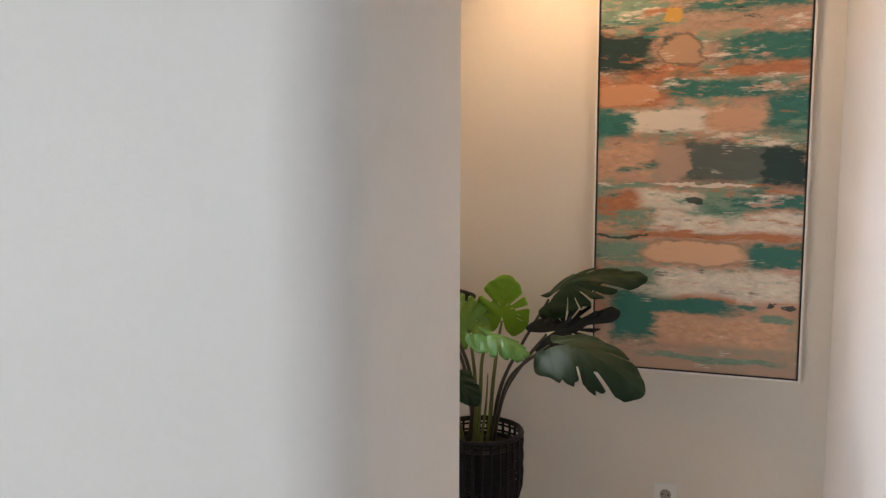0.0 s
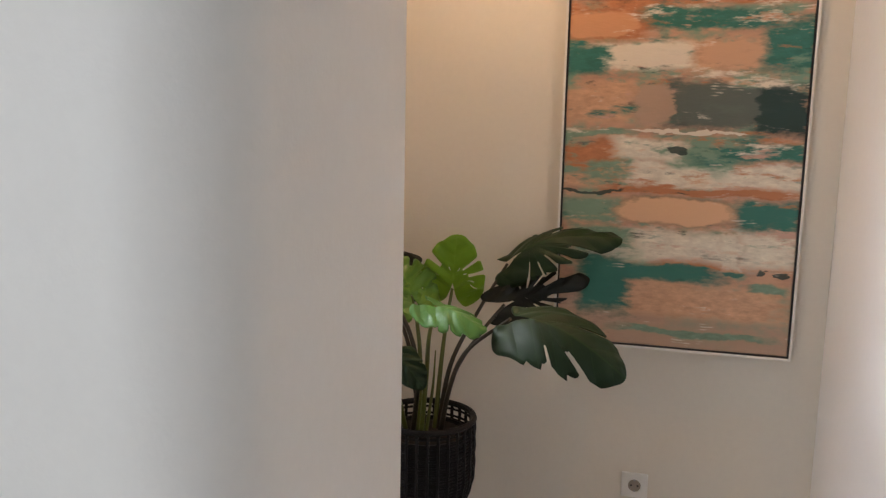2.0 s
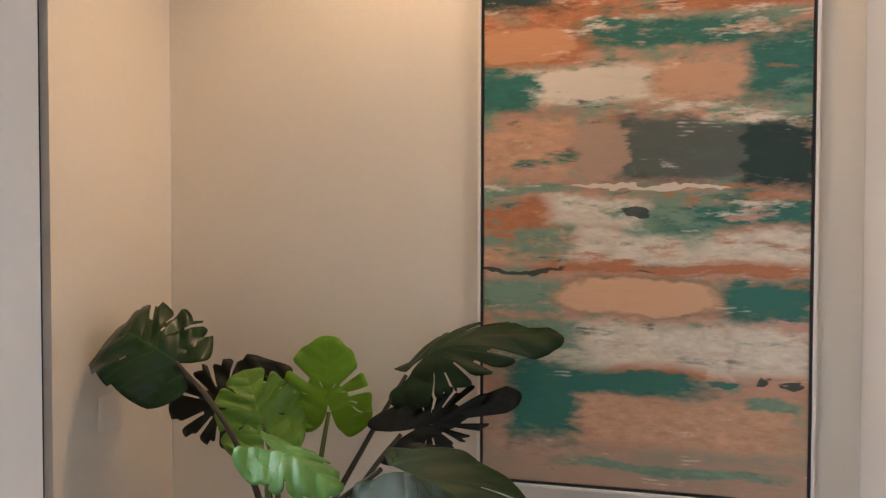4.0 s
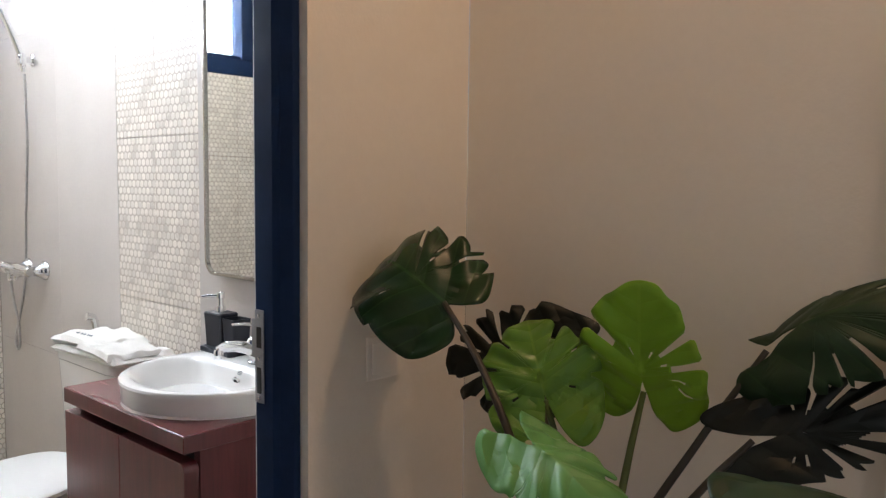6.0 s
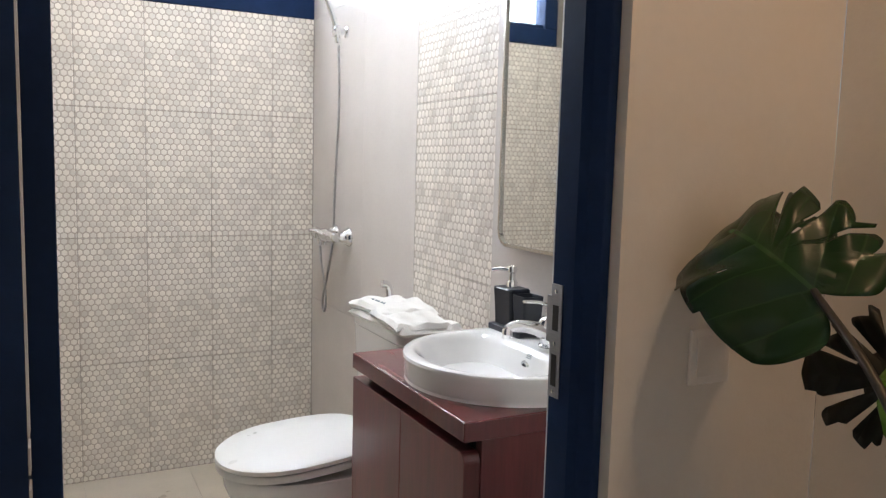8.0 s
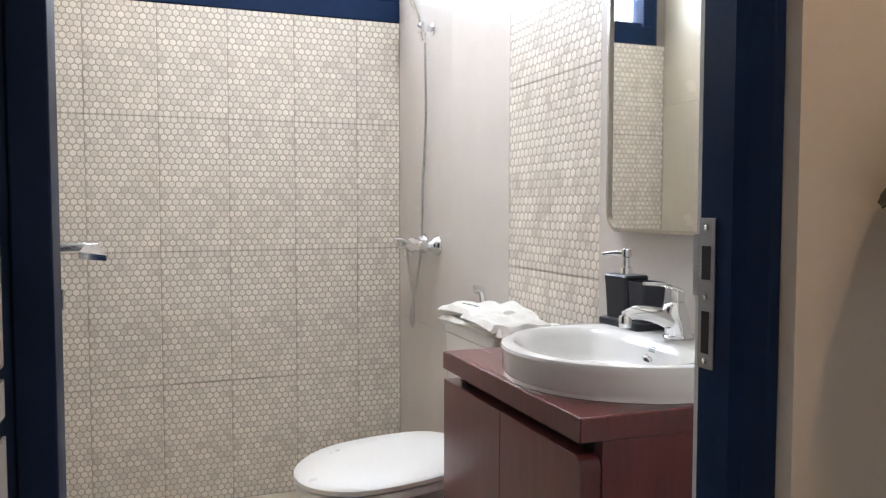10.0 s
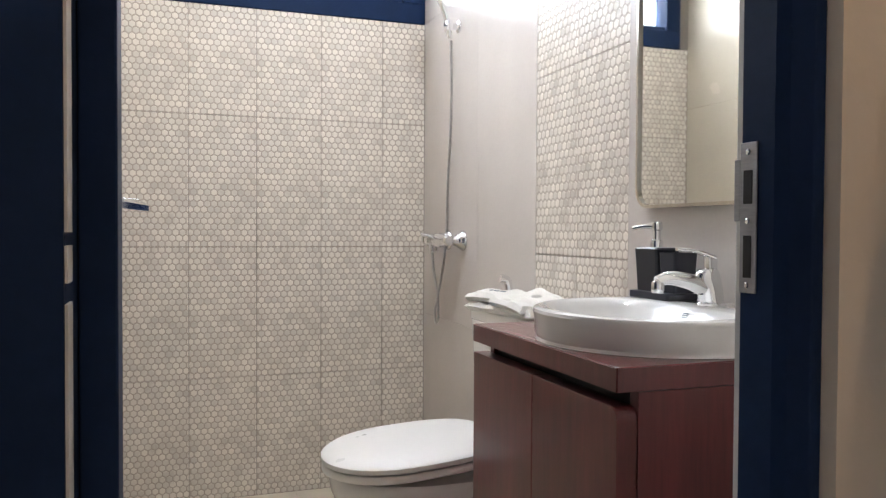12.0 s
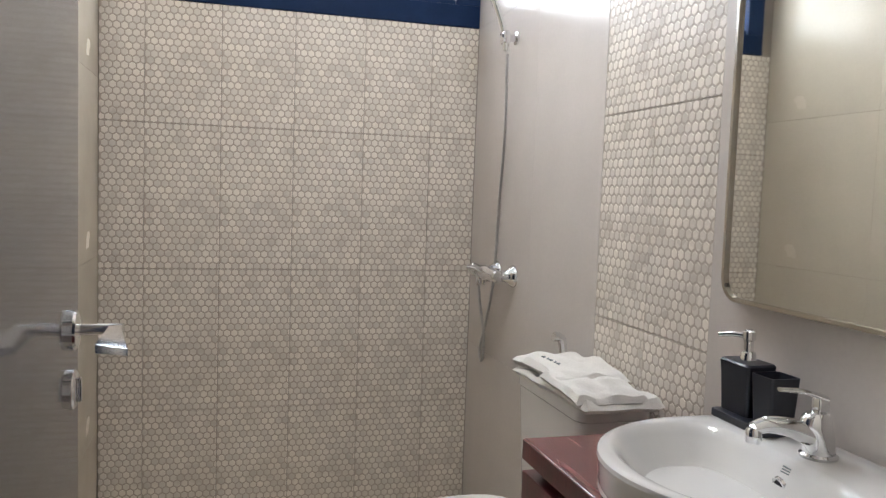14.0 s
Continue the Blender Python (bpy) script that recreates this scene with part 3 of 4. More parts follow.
part("cup", loft([[(x, y, z) for x, y in round_rect(-1.826 - w, -1.826 + w, 3.002 - w, 3.002 + w, 0.006)] for w, z in ((0.023, TZ + 0.0134), (0.027, TZ + 0.0911), (0.0245, TZ + 0.0911), (0.021, TZ + 0.0279))]), M_BLACKPL, cup)

# ---- mirror ----
MX0, MX1, MZ0, MZ1 = -2.048, -1.410, 1.094, 1.93
mir = thing("wall_mirror", (-1.8, YN, MZ0), "rectangular wall mirror with rounded corners and thin metal frame", "mirror")
outer, inner = round_rect(MX0, MX1, MZ0, MZ1, 0.045, 8), round_rect(MX0 + 0.007, MX1 - 0.007, MZ0 + 0.007, MZ1 - 0.007, 0.039, 8)
Y0, Y1 = YN - 0.001, YN - 0.022
part("frame", loft([[(a, y, b) for a, b in ring_] for ring_, y in ((outer, Y0), (outer, Y1 + 0.001), (outer, Y1), (inner, Y1), (inner, Y0))], False, False), M_BRASSY, mir, "thin brushed metal frame")
part("glass", prism(inner, Y1 + 0.006, Y0 - 0.002, "y"), M_MIRROR, mir, "silvered mirror glass")

# ---- toilet, towels ----
TX, UP = -2.465, 0.98


def egg(w, yf, yb, z, n=44):
    pts, cy = [], yf + (yb - yf) * 0.45
    slope = 0.075 if z > 0.446 else 0.0
    for i in range(n):
        a = 2 * math.pi * i / n
        c, s = math.cos(a), math.sin(a)
        e = 2.1 if s < 0 else 3.0
        k = (abs(c) ** e + abs(s) ** e) ** (-1 / e)
        pts.append((TX + w * k * c, cy + (cy - yf if s < 0 else yb - cy) * k * s, z * UP + slope * max(0.0, cy + (cy - yf if s < 0 else yb - cy) * k * s - 2.43)))
    return pts


toilet = thing("toilet", (TX, 2.75, 0), "white ceramic toilet with closed lid beside the vanity", "toilet")
part("bowl", loft([egg(0.125, 2.56, 2.98, 0.0), egg(0.128, 2.55, 2.98, 0.03), egg(0.120, 2.56, 2.98, 0.10), egg(0.135, 2.53, 2.98, 0.22), egg(0.165, 2.475, 2.98, 0.33),
                   egg(0.180, 2.447, 2.98, 0.40), egg(0.183, 2.443, 2.98, 0.437), egg(0.178, 2.448, 2.975, 0.445)]), M_CERAMIC, toilet, smooth=True)
part("seat", loft([egg(0.182, 2.432, 2.87, 0.4465), egg(0.188, 2.426, 2.875, 0.450), egg(0.188, 2.426, 2.875, 0.462), egg(0.184, 2.430, 2.87, 0.467)]), M_PLASTIC, toilet, smooth=True)
part("lid", loft([egg(0.182, 2.431, 2.872, 0.4700), egg(0.189, 2.424, 2.878, 0.473), egg(0.189, 2.424, 2.878, 0.484), egg(0.180, 2.434, 2.87, 0.492), egg(0.10, 2.52, 2.80, 0.499), egg(0.03, 2.62, 2.70, 0.500)]), M_PLASTIC, toilet, smooth=True)
part("cistern", loft([[(x, y, z) for x, y in round_rect(TX - w, TX + w, 2.995 - d, 3.066, 0.03)] for w, d, z in ((0.14, 0.09, 0.44), (0.165, 0.10, 0.50), (0.185, 0.11, 0.790))]), M_CERAMIC, toilet, smooth=True)
part("cistern_lid", loft([[(x, y, z) for x, y in round_rect(TX - w, TX + w, 2.995 - d, 3.067, 0.03)] for w, d, z in ((0.184, 0.109, 0.7905), (0.187, 0.112, 0.794), (0.187, 0.112, 0.817), (0.182, 0.108, 0.824))]), M_CERAMIC, toilet, smooth=True)
part("bolt_cap", lathe([(0.009, 0), (0.009, 0.004), (0.005, 0.007)], (TX - 0.152, 2.62, 0.36), 14, pose(0, 0, 0, 90, 0, -70)), M_PLASTIC, toilet, smooth=True)


def cloth(x0, x1, y0, y1, z0, z1, seed, bow=0.0, r=0.014, tilt=0.0):
    """A folded towel: a soft slab with an uneven outline and folded edges."""
    own = bmesh.new()
    nx, ny = 26, 18
    loops = []
    for layer in range(2):
        g = []
        for i in range(nx + 1):
            row = []
            for j in range(ny + 1):
                u, v = i / nx, j / ny
                e = min(u, 1 - u) * (x1 - x0), min(v, 1 - v) * (y1 - y0)
                k = min(1, min(e) / r)
                h = math.sqrt(max(0, 1 - (1 - k) ** 2))
                w = noise.noise(Vector((u * 4.6 + seed, v * 3.6, seed))) * 0.015
                x = x0 + (x1 - x0) * u + noise.noise(Vector((v * 4, seed, u))) * 0.012
                y = y0 + (y1 - y0) * v + noise.noise(Vector((u * 4, seed + 3, v))) * 0.012
                mid = (z0 + z1) / 2 + tilt * (u - 0.5)
                s = (z1 - z0) / 2
                z = mid + (s * h + w * h if layer else -s * h) + bow * (u - 0.5) ** 2 * -1
                row.append(own.verts.new((x, y, z)))
            g.append(row)
        loops.append(g)
    for layer, g in enumerate(loops):
        for i in range(nx):
            for j in range(ny):
                f = (g[i][j], g[i + 1][j], g[i + 1][j + 1], g[i][j + 1])
                own.faces.new(f if layer else f[::-1])
    bmesh.ops.remove_doubles(own, verts=own.verts, dist=0.0015)
    return own


for nm, args, lab in (("folded_towel", (TX - 0.180, TX + 0.240, 2.868, 3.058, 0.824, 0.848, 1.0, 0.02, 0.012, 0.008), "folded white terry towel on the toilet cistern"),
                      ("hand_towel", (TX - 0.190, TX + 0.100, 2.872, 3.052, 0.849, 0.874, 5.0, 0.03, 0.0125, 0.006), "smaller folded white towel with grey print"),
                      ("face_towel", (TX + 0.015, TX + 0.228, 2.858, 3.03, 0.846, 0.868, 9.0, 0.03, 0.011, -0.010), "small folded white face towel on the stack")):
    th = thing(nm, (TX, 2.96, args[4]), lab, "towel", "towels on the cistern")
    part("cloth", cloth(*args), M_TOWEL, th, smooth=True)
    if nm == "hand_towel":
        for k in range(5):
            a = TX - 0.10 + 0.022 * k
            part("print_bar", tube([(a, 2.915 + 0.008 * (k % 2), 0.8770 + 0.0006 * k), (a + 0.009, 2.921, 0.8780 + 0.0006 * k), (a + 0.018, 2.912, 0.8780 + 0.0006 * k)], 0.0014, 6, 3), M_INK, th)

# ---- shower ----
SX = -3.280
mix = thing("shower_mixer", (SX, YN, 1.01), "chrome wall-mounted shower mixer", "shower mixer")
MZ = 1.008
for x in (SX - 0.060, SX + 0.096):
    part("wall_flange", lathe([(0.037, 0), (0.036, 0.006), (0.027, 0.018), (0.020, 0.030), (0.018, 0.05)], (x, YN - 0.0005, MZ), 28, pose(0, 0, 0, 90)), M_CHROME, mix, smooth=True)
part("body", lathe([(0.012, -0.112), (0.021, -0.108), (0.022, -0.02), (0.026, -0.014), (0.026, 0.030), (0.021, 0.036), (0.020, 0.112), (0.014, 0.118)], (SX - 0.005, YN - 0.062, MZ), 24, pose(0, 0, 0, 0, 90)), M_CHROME, mix, smooth=True)
part("end_cap", lathe([(0.017, 0), (0.023, 0.003), (0.023, 0.022), (0.018, 0.026)], (SX - 0.143, YN - 0.062, MZ), 24, pose(0, 0, 0, 0, 90)), M_CHROME, mix, "chrome knob at the mixer end", True)
part("lever", tube([(SX + 0.012, YN - 0.080, MZ + 0.006), (SX + 0.010, YN - 0.105, MZ + 0.018), (SX + 0.006, YN - 0.135, MZ + 0.022)], (0.010, 0.006), 12, 6), M_CHROME, mix, smooth=True)
part("outlet", lathe([(0.010, 0), (0.012, 0.004), (0.012, 0.026), (0.009, 0.03)], (SX - 0.075, YN - 0.062, MZ - 0.048), 18), M_CHROME, mix, smooth=True)
part("drain_nipple", lathe([(0.007, 0), (0.009, 0.004), (0.009, 0.02)], (SX - 0.022, YN - 0.062, MZ - 0.042), 16), M_CHROME, mix, smooth=True)
shower = thing("hand_shower", (-3.236, YN, 1.784), "chrome hand shower in its wall bracket with a long hose", "hand shower")
part("bracket", lathe([(0.022, 0), (0.022, 0.006), (0.012, 0.010), (0.011, 0.030)], (-3.236, YN - 0.0005, 1.790), 24, pose(0, 0, 0, 90)), M_CHROME, shower, smooth=True)
part("cradle", box(-3.262, -3.222, YN - 0.055, YN - 0.028, 1.770, 1.812, 0.008), M_CHROME, shower, smooth=True)
part("handle", tube([(-3.233, YN - 0.038, 1.745), (-3.239, YN - 0.050, 1.82), (-3.248, YN - 0.090, 1.93), (-3.256, YN - 0.125, 2.005)], (0.010, 0.015), 16, 6), M_CHROME, shower, smooth=True)
part("head", lathe([(0.012, -0.012), (0.040, 0.0), (0.046, 0.012), (0.044, 0.022), (0.03, 0.026)], (-3.261, YN - 0.150, 2.03), 28, pose(0, 0, 0, 125)), M_CHROME, shower, smooth=True)
part("hose", tube([(SX - 0.075, YN - 0.062, 0.962), (SX - 0.066, YN - 0.060, 0.90), (SX - 0.040, YN - 0.052, 0.80), (SX - 0.050, YN - 0.046, 0.715), (SX - 0.085, YN - 0.042, 0.690),
                   (SX - 0.112, YN - 0.038, 0.730), (SX - 0.070, YN - 0.034, 0.83), (SX - 0.045, YN - 0.026, 0.93), (SX - 0.060, YN - 0.012, 1.02), (SX - 0.045, YN - 0.012, 1.22), (SX + 0.005, YN - 0.018, 1.48), (SX + 0.043, YN - 0.034, 1.738)], 0.0050, 10, 10), M_HOSE, shower, "grey metal shower hose", True)
jet = thing("bidet_sprayer", (-2.698, YN, 0.845), "chrome bidet sprayer hanging on the tiled wall", "sprayer")
part("holder", box(-2.716, -2.680, YN - 0.026, YN - 0.0005, 0.817, 0.845, 0.005), M_CHROME, jet)
part("nozzle", tube([(-2.698, YN - 0.034, 0.725), (-2.698, YN - 0.034, 0.825), (-2.698, YN - 0.040, 0.890), (-2.698, YN - 0.065, 0.900)], (0.010, 0.013), 14, 5), M_CHROME, jet, smooth=True)
part("hose", tube([(-2.698, YN - 0.034, 0.725), (-2.703, YN - 0.03, 0.565), (-2.678, YN - 0.03, 0.365), (-2.618, YN - 0.02, 0.275)], 0.006, 8, 6), M_STEEL, jet, smooth=True)

# ---- socket and switch ----
sock = thing("wall_socket", (-0.1010, HALLN, 0.455), "white round-pin wall socket below the painting", "socket")
part("plate", box(-0.1400, -0.0620, HALLN - 0.009, HALLN - 0.0003, 0.417, 0.495, 0.003), M_PLASTIC, sock)
part("well", lathe([(0.0215, 0), (0.0215, 0.0022), (0.0195, 0.0024), (0.0185, 0.0004)], (-0.1010, HALLN - 0.009, 0.456), 28, pose(0, 0, 0, 90)), M_PLASTIC, sock, smooth=True)
part("well_floor", lathe([(0.0186, 0), (0.0186, 0.0012)], (-0.1010, HALLN - 0.009, 0.456), 28, pose(0, 0, 0, 90)), M_JOINT, sock)
for x in (-0.1105, -0.0915):
    part("pin_hole", lathe([(0.003, 0), (0.003, 0.0018)], (x, HALLN - 0.009, 0.456), 12, pose(0, 0, 0, 90)), M_DARK, sock)
for z in (0.439, 0.473):
    part("earth_clip", box(-0.1030, -0.0990, HALLN - 0.0112, HALLN - 0.0095, z - 0.003, z + 0.003), M_STEEL, sock)
sw = thing("light_switch", (DOOR1, 2.832, 1.04), "white wall light switch half hidden behind plant leaves", "switch")
part("plate", box(DOOR1 + 0.0003, DOOR1 + 0.0055, 2.795, 2.870, 1.002, 1.080, 0.002), M_SWITCH, sw)
part("rocker", box(DOOR1 + 0.0055, DOOR1 + 0.0075, 2.806, 2.859, 1.013, 1.069, 0.0008), M_SWITCH, sw)

# ---- painting ----
PX0, PX1, PZ0, PZ1 = -0.362, 0.300, 0.891, 2.291
PEACH, ORANGE, TEAL, SAGE, DEEP = (0.60, 0.355, 0.225), (0.47, 0.185, 0.080), (0.028, 0.165, 0.135), (0.19, 0.30, 0.22), (0.012, 0.040, 0.036)
WHITE, PINK, GREY, GOLD, TAN = (0.74, 0.66, 0.56), (0.55, 0.33, 0.26), (0.10, 0.12, 0.105), (0.62, 0.36, 0.06), (0.44, 0.30, 0.22)


def canvas_mat():
    """Abstract oil: soft-edged blocks of colour dragged sideways, with bare streaks and ridged paint."""
    m, t, b = nodes_of("abstract_oil_paint")
    n, l = t.nodes, t.links
    tc = n.new("ShaderNodeTexCoord")

    def noise_of(sx, sz, detail=5, off=0.0):
        mp = n.new("ShaderNodeMapping")
        mp.inputs["Scale"].default_value = (sx, 1, sz)
        mp.inputs["Location"].default_value = (off, off, off)
        l.new(tc.outputs["Object"], mp.inputs[0])
        q = n.new("ShaderNodeTexNoise")
        q.inputs["Scale"].default_value, q.inputs["Detail"].default_value, q.inputs["Roughness"].default_value = 1, detail, 0.65
        l.new(mp.outputs[0], q.inputs["Vector"])
        return q.outputs["Fac"], q.outputs["Color"]

    def op(kind, x, y=None):
        k = n.new("ShaderNodeMath")
        k.operation = kind
        for s, q in zip(k.inputs, (x, y)):
            if q is None:
                continue
            if isinstance(q, (int, float)):
                s.default_value = q
            else:
                l.new(q, s)
        return k.outputs[0]

    def ramp(x, lo, hi, a=0.0, c=1.0):
        k = n.new("ShaderNodeMapRange")
        k.inputs["From Min"].default_value, k.inputs["From Max"].default_value = lo, hi
        k.inputs["To Min"].default_value, k.inputs["To Max"].default_value = a, c
        l.new(x, k.inputs["Value"])
        return k.outputs[0]

    sp = n.new("ShaderNodeSeparateXYZ")
    l.new(tc.outputs["Object"], sp.inputs[0])
    drag_f, drag_c = noise_of(9, 30, 8)
    fine_f, fine_c = noise_of(26, 70, 8, 3.1)
    big_f, big_c = noise_of(5, 9, 4, 7.7)
    jx = op("MULTIPLY", op("SUBTRACT", drag_f, 0.5), 0.10)
    jz = op("MULTIPLY", op("SUBTRACT", big_f, 0.5), 0.075)
    x = op("ADD", sp.outputs[0], jx)
    z = op("ADD", sp.outputs[2], jz)

    def mix(fac, a, c):
        k = n.new("ShaderNodeMix")
        k.data_type = "RGBA"
        l.new(fac, k.inputs["Factor"]) if not isinstance(fac, float) else None
        for s, q in (("A", a), ("B", c)):
            if isinstance(q, tuple):
                k.inputs[s].default_value = (*q, 1)
            else:
                l.new(q, k.inputs[s])
        return k.outputs["Result"]

    col = mix(ramp(drag_f, 0.40, 0.60), (0.42, 0.25, 0.18), (0.56, 0.33, 0.22))
    col = mix(ramp(big_f, 0.50, 0.60), col, SAGE)
    col = mix(ramp(z, 0.05, 0.20, 0.85, 0.0), col, TAN)

    # centre u, centre v above the lower edge, half width, half height (metres), colour
    low = ((0.06, 0.055, 0.20, 0.010, SAGE), (-0.22, 0.115, 0.10, 0.05, TAN), (0.10, 0.150, 0.24, 0.05, PEACH), (0.26, 0.195, 0.05, 0.010, SAGE), (-0.19, 0.190, 0.065, 0.085, TEAL), (-0.06, 0.228, 0.19, 0.026, TEAL),
           (0.14, 0.252, 0.19, 0.010, ORANGE), (0.01, 0.305, 0.14, 0.045, WHITE), (-0.20, 0.310, 0.08, 0.040, SAGE), (0.25, 0.300, 0.08, 0.05, WHITE), (0.15, 0.300, 0.022, 0.05, WHITE),
           (0.25, 0.395, 0.085, 0.038, TEAL), (-0.25, 0.400, 0.085, 0.036, SAGE), (0.06, 0.460, 0.26, 0.012, ORANGE), (-0.27, 0.490, 0.07, 0.022, PEACH), (0.00, 0.505, 0.13, 0.036, WHITE),
           (0.22, 0.500, 0.12, 0.030, WHITE), (-0.20, 0.520, 0.06, 0.030, SAGE), (-0.26, 0.565, 0.08, 0.028, ORANGE), (0.18, 0.570, 0.16, 0.024, TEAL), (-0.08, 0.575, 0.09, 0.028, WHITE), (-0.24, 0.620, 0.10, 0.010, SAGE))
    high = ((-0.06, 0.700, 0.08, 0.065, TAN), (0.08, 0.700, 0.13, 0.066, GREY), (0.26, 0.690, 0.075, 0.075, DEEP), (-0.24, 0.705, 0.10, 0.055, PEACH), (-0.10, 0.838, 0.15, 0.038, WHITE),
            (0.11, 0.838, 0.10, 0.046, PEACH), (-0.27, 0.825, 0.06, 0.038, TEAL), (0.27, 0.850, 0.07, 0.055, TEAL), (0.04, 0.935, 0.22, 0.028, TEAL), (-0.23, 0.925, 0.12, 0.050, ORANGE),
            (-0.14, 0.985, 0.10, 0.020, ORANGE), (0.14, 0.990, 0.18, 0.016, ORANGE), (0.20, 1.055, 0.15, 0.045, TEAL), (-0.25, 1.055, 0.10, 0.065, DEEP), (0.06, 1.150, 0.16, 0.032, TAN),
            (-0.22, 1.190, 0.12, 0.050, SAGE), (0.15, 1.210, 0.20, 0.040, TEAL), (-0.10, 1.290, 0.28, 0.05, ORANGE), (0.15, 1.340, 0.2, 0.04, WHITE))
    for u, v, w, h, c in low + high:
        du = op("DIVIDE", op("ABSOLUTE", op("SUBTRACT", x, u)), w)
        dv = op("DIVIDE", op("ABSOLUTE", op("SUBTRACT", z, v)), h)
        d = op("MAXIMUM", du, dv)
        d = op("ADD", d, op("MULTIPLY", op("SUBTRACT", fine_f, 0.5), 0.75))
        d = op("ADD", d, op("MULTIPLY", op("SUBTRACT", big_f, 0.5), 0.9))
        d = op("ADD", d, op("MULTIPLY", op("SUBTRACT", drag_f, 0.5), 0.6))
        shade = mix(ramp(fine_f, 0.3, 0.7), tuple(q * 0.75 for q in c), tuple(min(0.85, q * 1.2) for q in c))
        col = mix(ramp(d, 1.22, 0.74), col, shade)
    # smaller dabs dragged over the blocks
    upper = ramp(z, 0.20, 0.34)
    for k, (c, sx, sz, lo) in enumerate(((TEAL, 4, 17, 0.585), (WHITE, 5, 22, 0.60), (ORANGE, 5, 20, 0.605), (SAGE, 5, 15, 0.60), (DEEP, 7, 30, 0.625), (PEACH, 4, 16, 0.60), (PINK, 6, 22, 0.61), (GREY, 7, 30, 0.635))):
        f_, _ = noise_of(sx, sz, 6, 31.0 + 5.3 * k)
        f_ = op("ADD", f_, op("MULTIPLY", op("SUBTRACT", fine_f, 0.5), 0.12))
        col = mix(op("MULTIPLY", ramp(f_, lo - 0.01, lo + 0.07), upper), col, c)
    # smooth patches laid on last
    for u, v, w, h, c in ((0.0, 0.404, 0.164, 0.041, (0.30, 0.20, 0.13)), (0.0, 0.403, 0.157, 0.036, (0.72, 0.44, 0.27)), (-0.19, 0.190, 0.055, 0.070, TEAL), (-0.08, 0.228, 0.17, 0.018, TEAL), (0.09, 0.702, 0.11, 0.060, GREY), (-0.07, 0.700, 0.05, 0.055, TAN),
                          (0.25, 0.700, 0.06, 0.055, DEEP), (-0.10, 0.842, 0.11, 0.028, WHITE), (-0.24, 0.453, 0.085, 0.0040, DEEP), (0.02, 0.627, 0.16, 0.0045, WHITE), (0.10, 0.459, 0.20, 0.006, ORANGE), (-0.26, 0.402, 0.06, 0.022, SAGE),
                          (0.25, 0.395, 0.070, 0.028, TEAL), (0.16, 0.236, 0.024, 0.006, TEAL), (0.235, 0.238, 0.014, 0.008, DEEP), (0.295, 0.234, 0.020, 0.007, DEEP), (-0.01, 0.577, 0.028, 0.007, DEEP), (-0.06, 1.052, 0.067, 0.050, DEEP), (-0.06, 1.052, 0.062, 0.046, (0.50, 0.31, 0.19)),
                          (-0.088, 1.163, 0.028, 0.026, GOLD), (-0.23, 0.925, 0.09, 0.034, (0.62, 0.31, 0.16)), (0.12, 0.842, 0.07, 0.030, PEACH)):
        d = op("ADD", op("POWER", op("DIVIDE", op("ABSOLUTE", op("SUBTRACT", x, u)), w), 3.0), op("POWER", op("DIVIDE", op("ABSOLUTE", op("SUBTRACT", z, v)), h), 3.0))
        d = op("ADD", d, op("MULTIPLY", op("SUBTRACT", fine_f, 0.5), 0.9))
        col = mix(ramp(d, 1.25, 0.75, 0.0, 0.92), col, c)
    # combed ridges and dry drags of pale and dark paint on top
    comb = op("GREATER_THAN", op("SINE", op("MULTIPLY", op("ADD", sp.outputs[2], op("MULTIPLY", big_f, 0.02)), 720.0)), 0.1)
    g4, _ = noise_of(7, 14, 3, 91.0)
    col = mix(op("MULTIPLY", op("MULTIPLY", comb, ramp(g4, 0.63, 0.68)), 0.55), col, WHITE)
    f2, _ = noise_of(24, 120, 7, 11.3)
    g2, _ = noise_of(4, 13, 3, 15.9)
    col = mix(op("MULTIPLY", ramp(f2, 0.56, 0.66), ramp(g2, 0.60, 0.68)), col, WHITE)
    f3, _ = noise_of(30, 110, 7, 21.0)
    g3, _ = noise_of(4, 11, 3, 27.0)
    col = mix(op("MULTIPLY", ramp(f3, 0.60, 0.68), ramp(g3, 0.59, 0.68)), col, DEEP)
    l.new(col, b.inputs["Base Color"])
    b.inputs["Roughness"].default_value = 0.5
    bp = n.new("ShaderNodeBump")
    bp.inputs["Strength"].default_value, bp.inputs["Distance"].default_value = 0.4, 0.004
    l.new(op("ADD", drag_f, op("MULTIPLY", fine_f, 0.7)), bp.inputs["Height"])
    l.new(bp.outputs[0], b.inputs["Normal"])
    return m


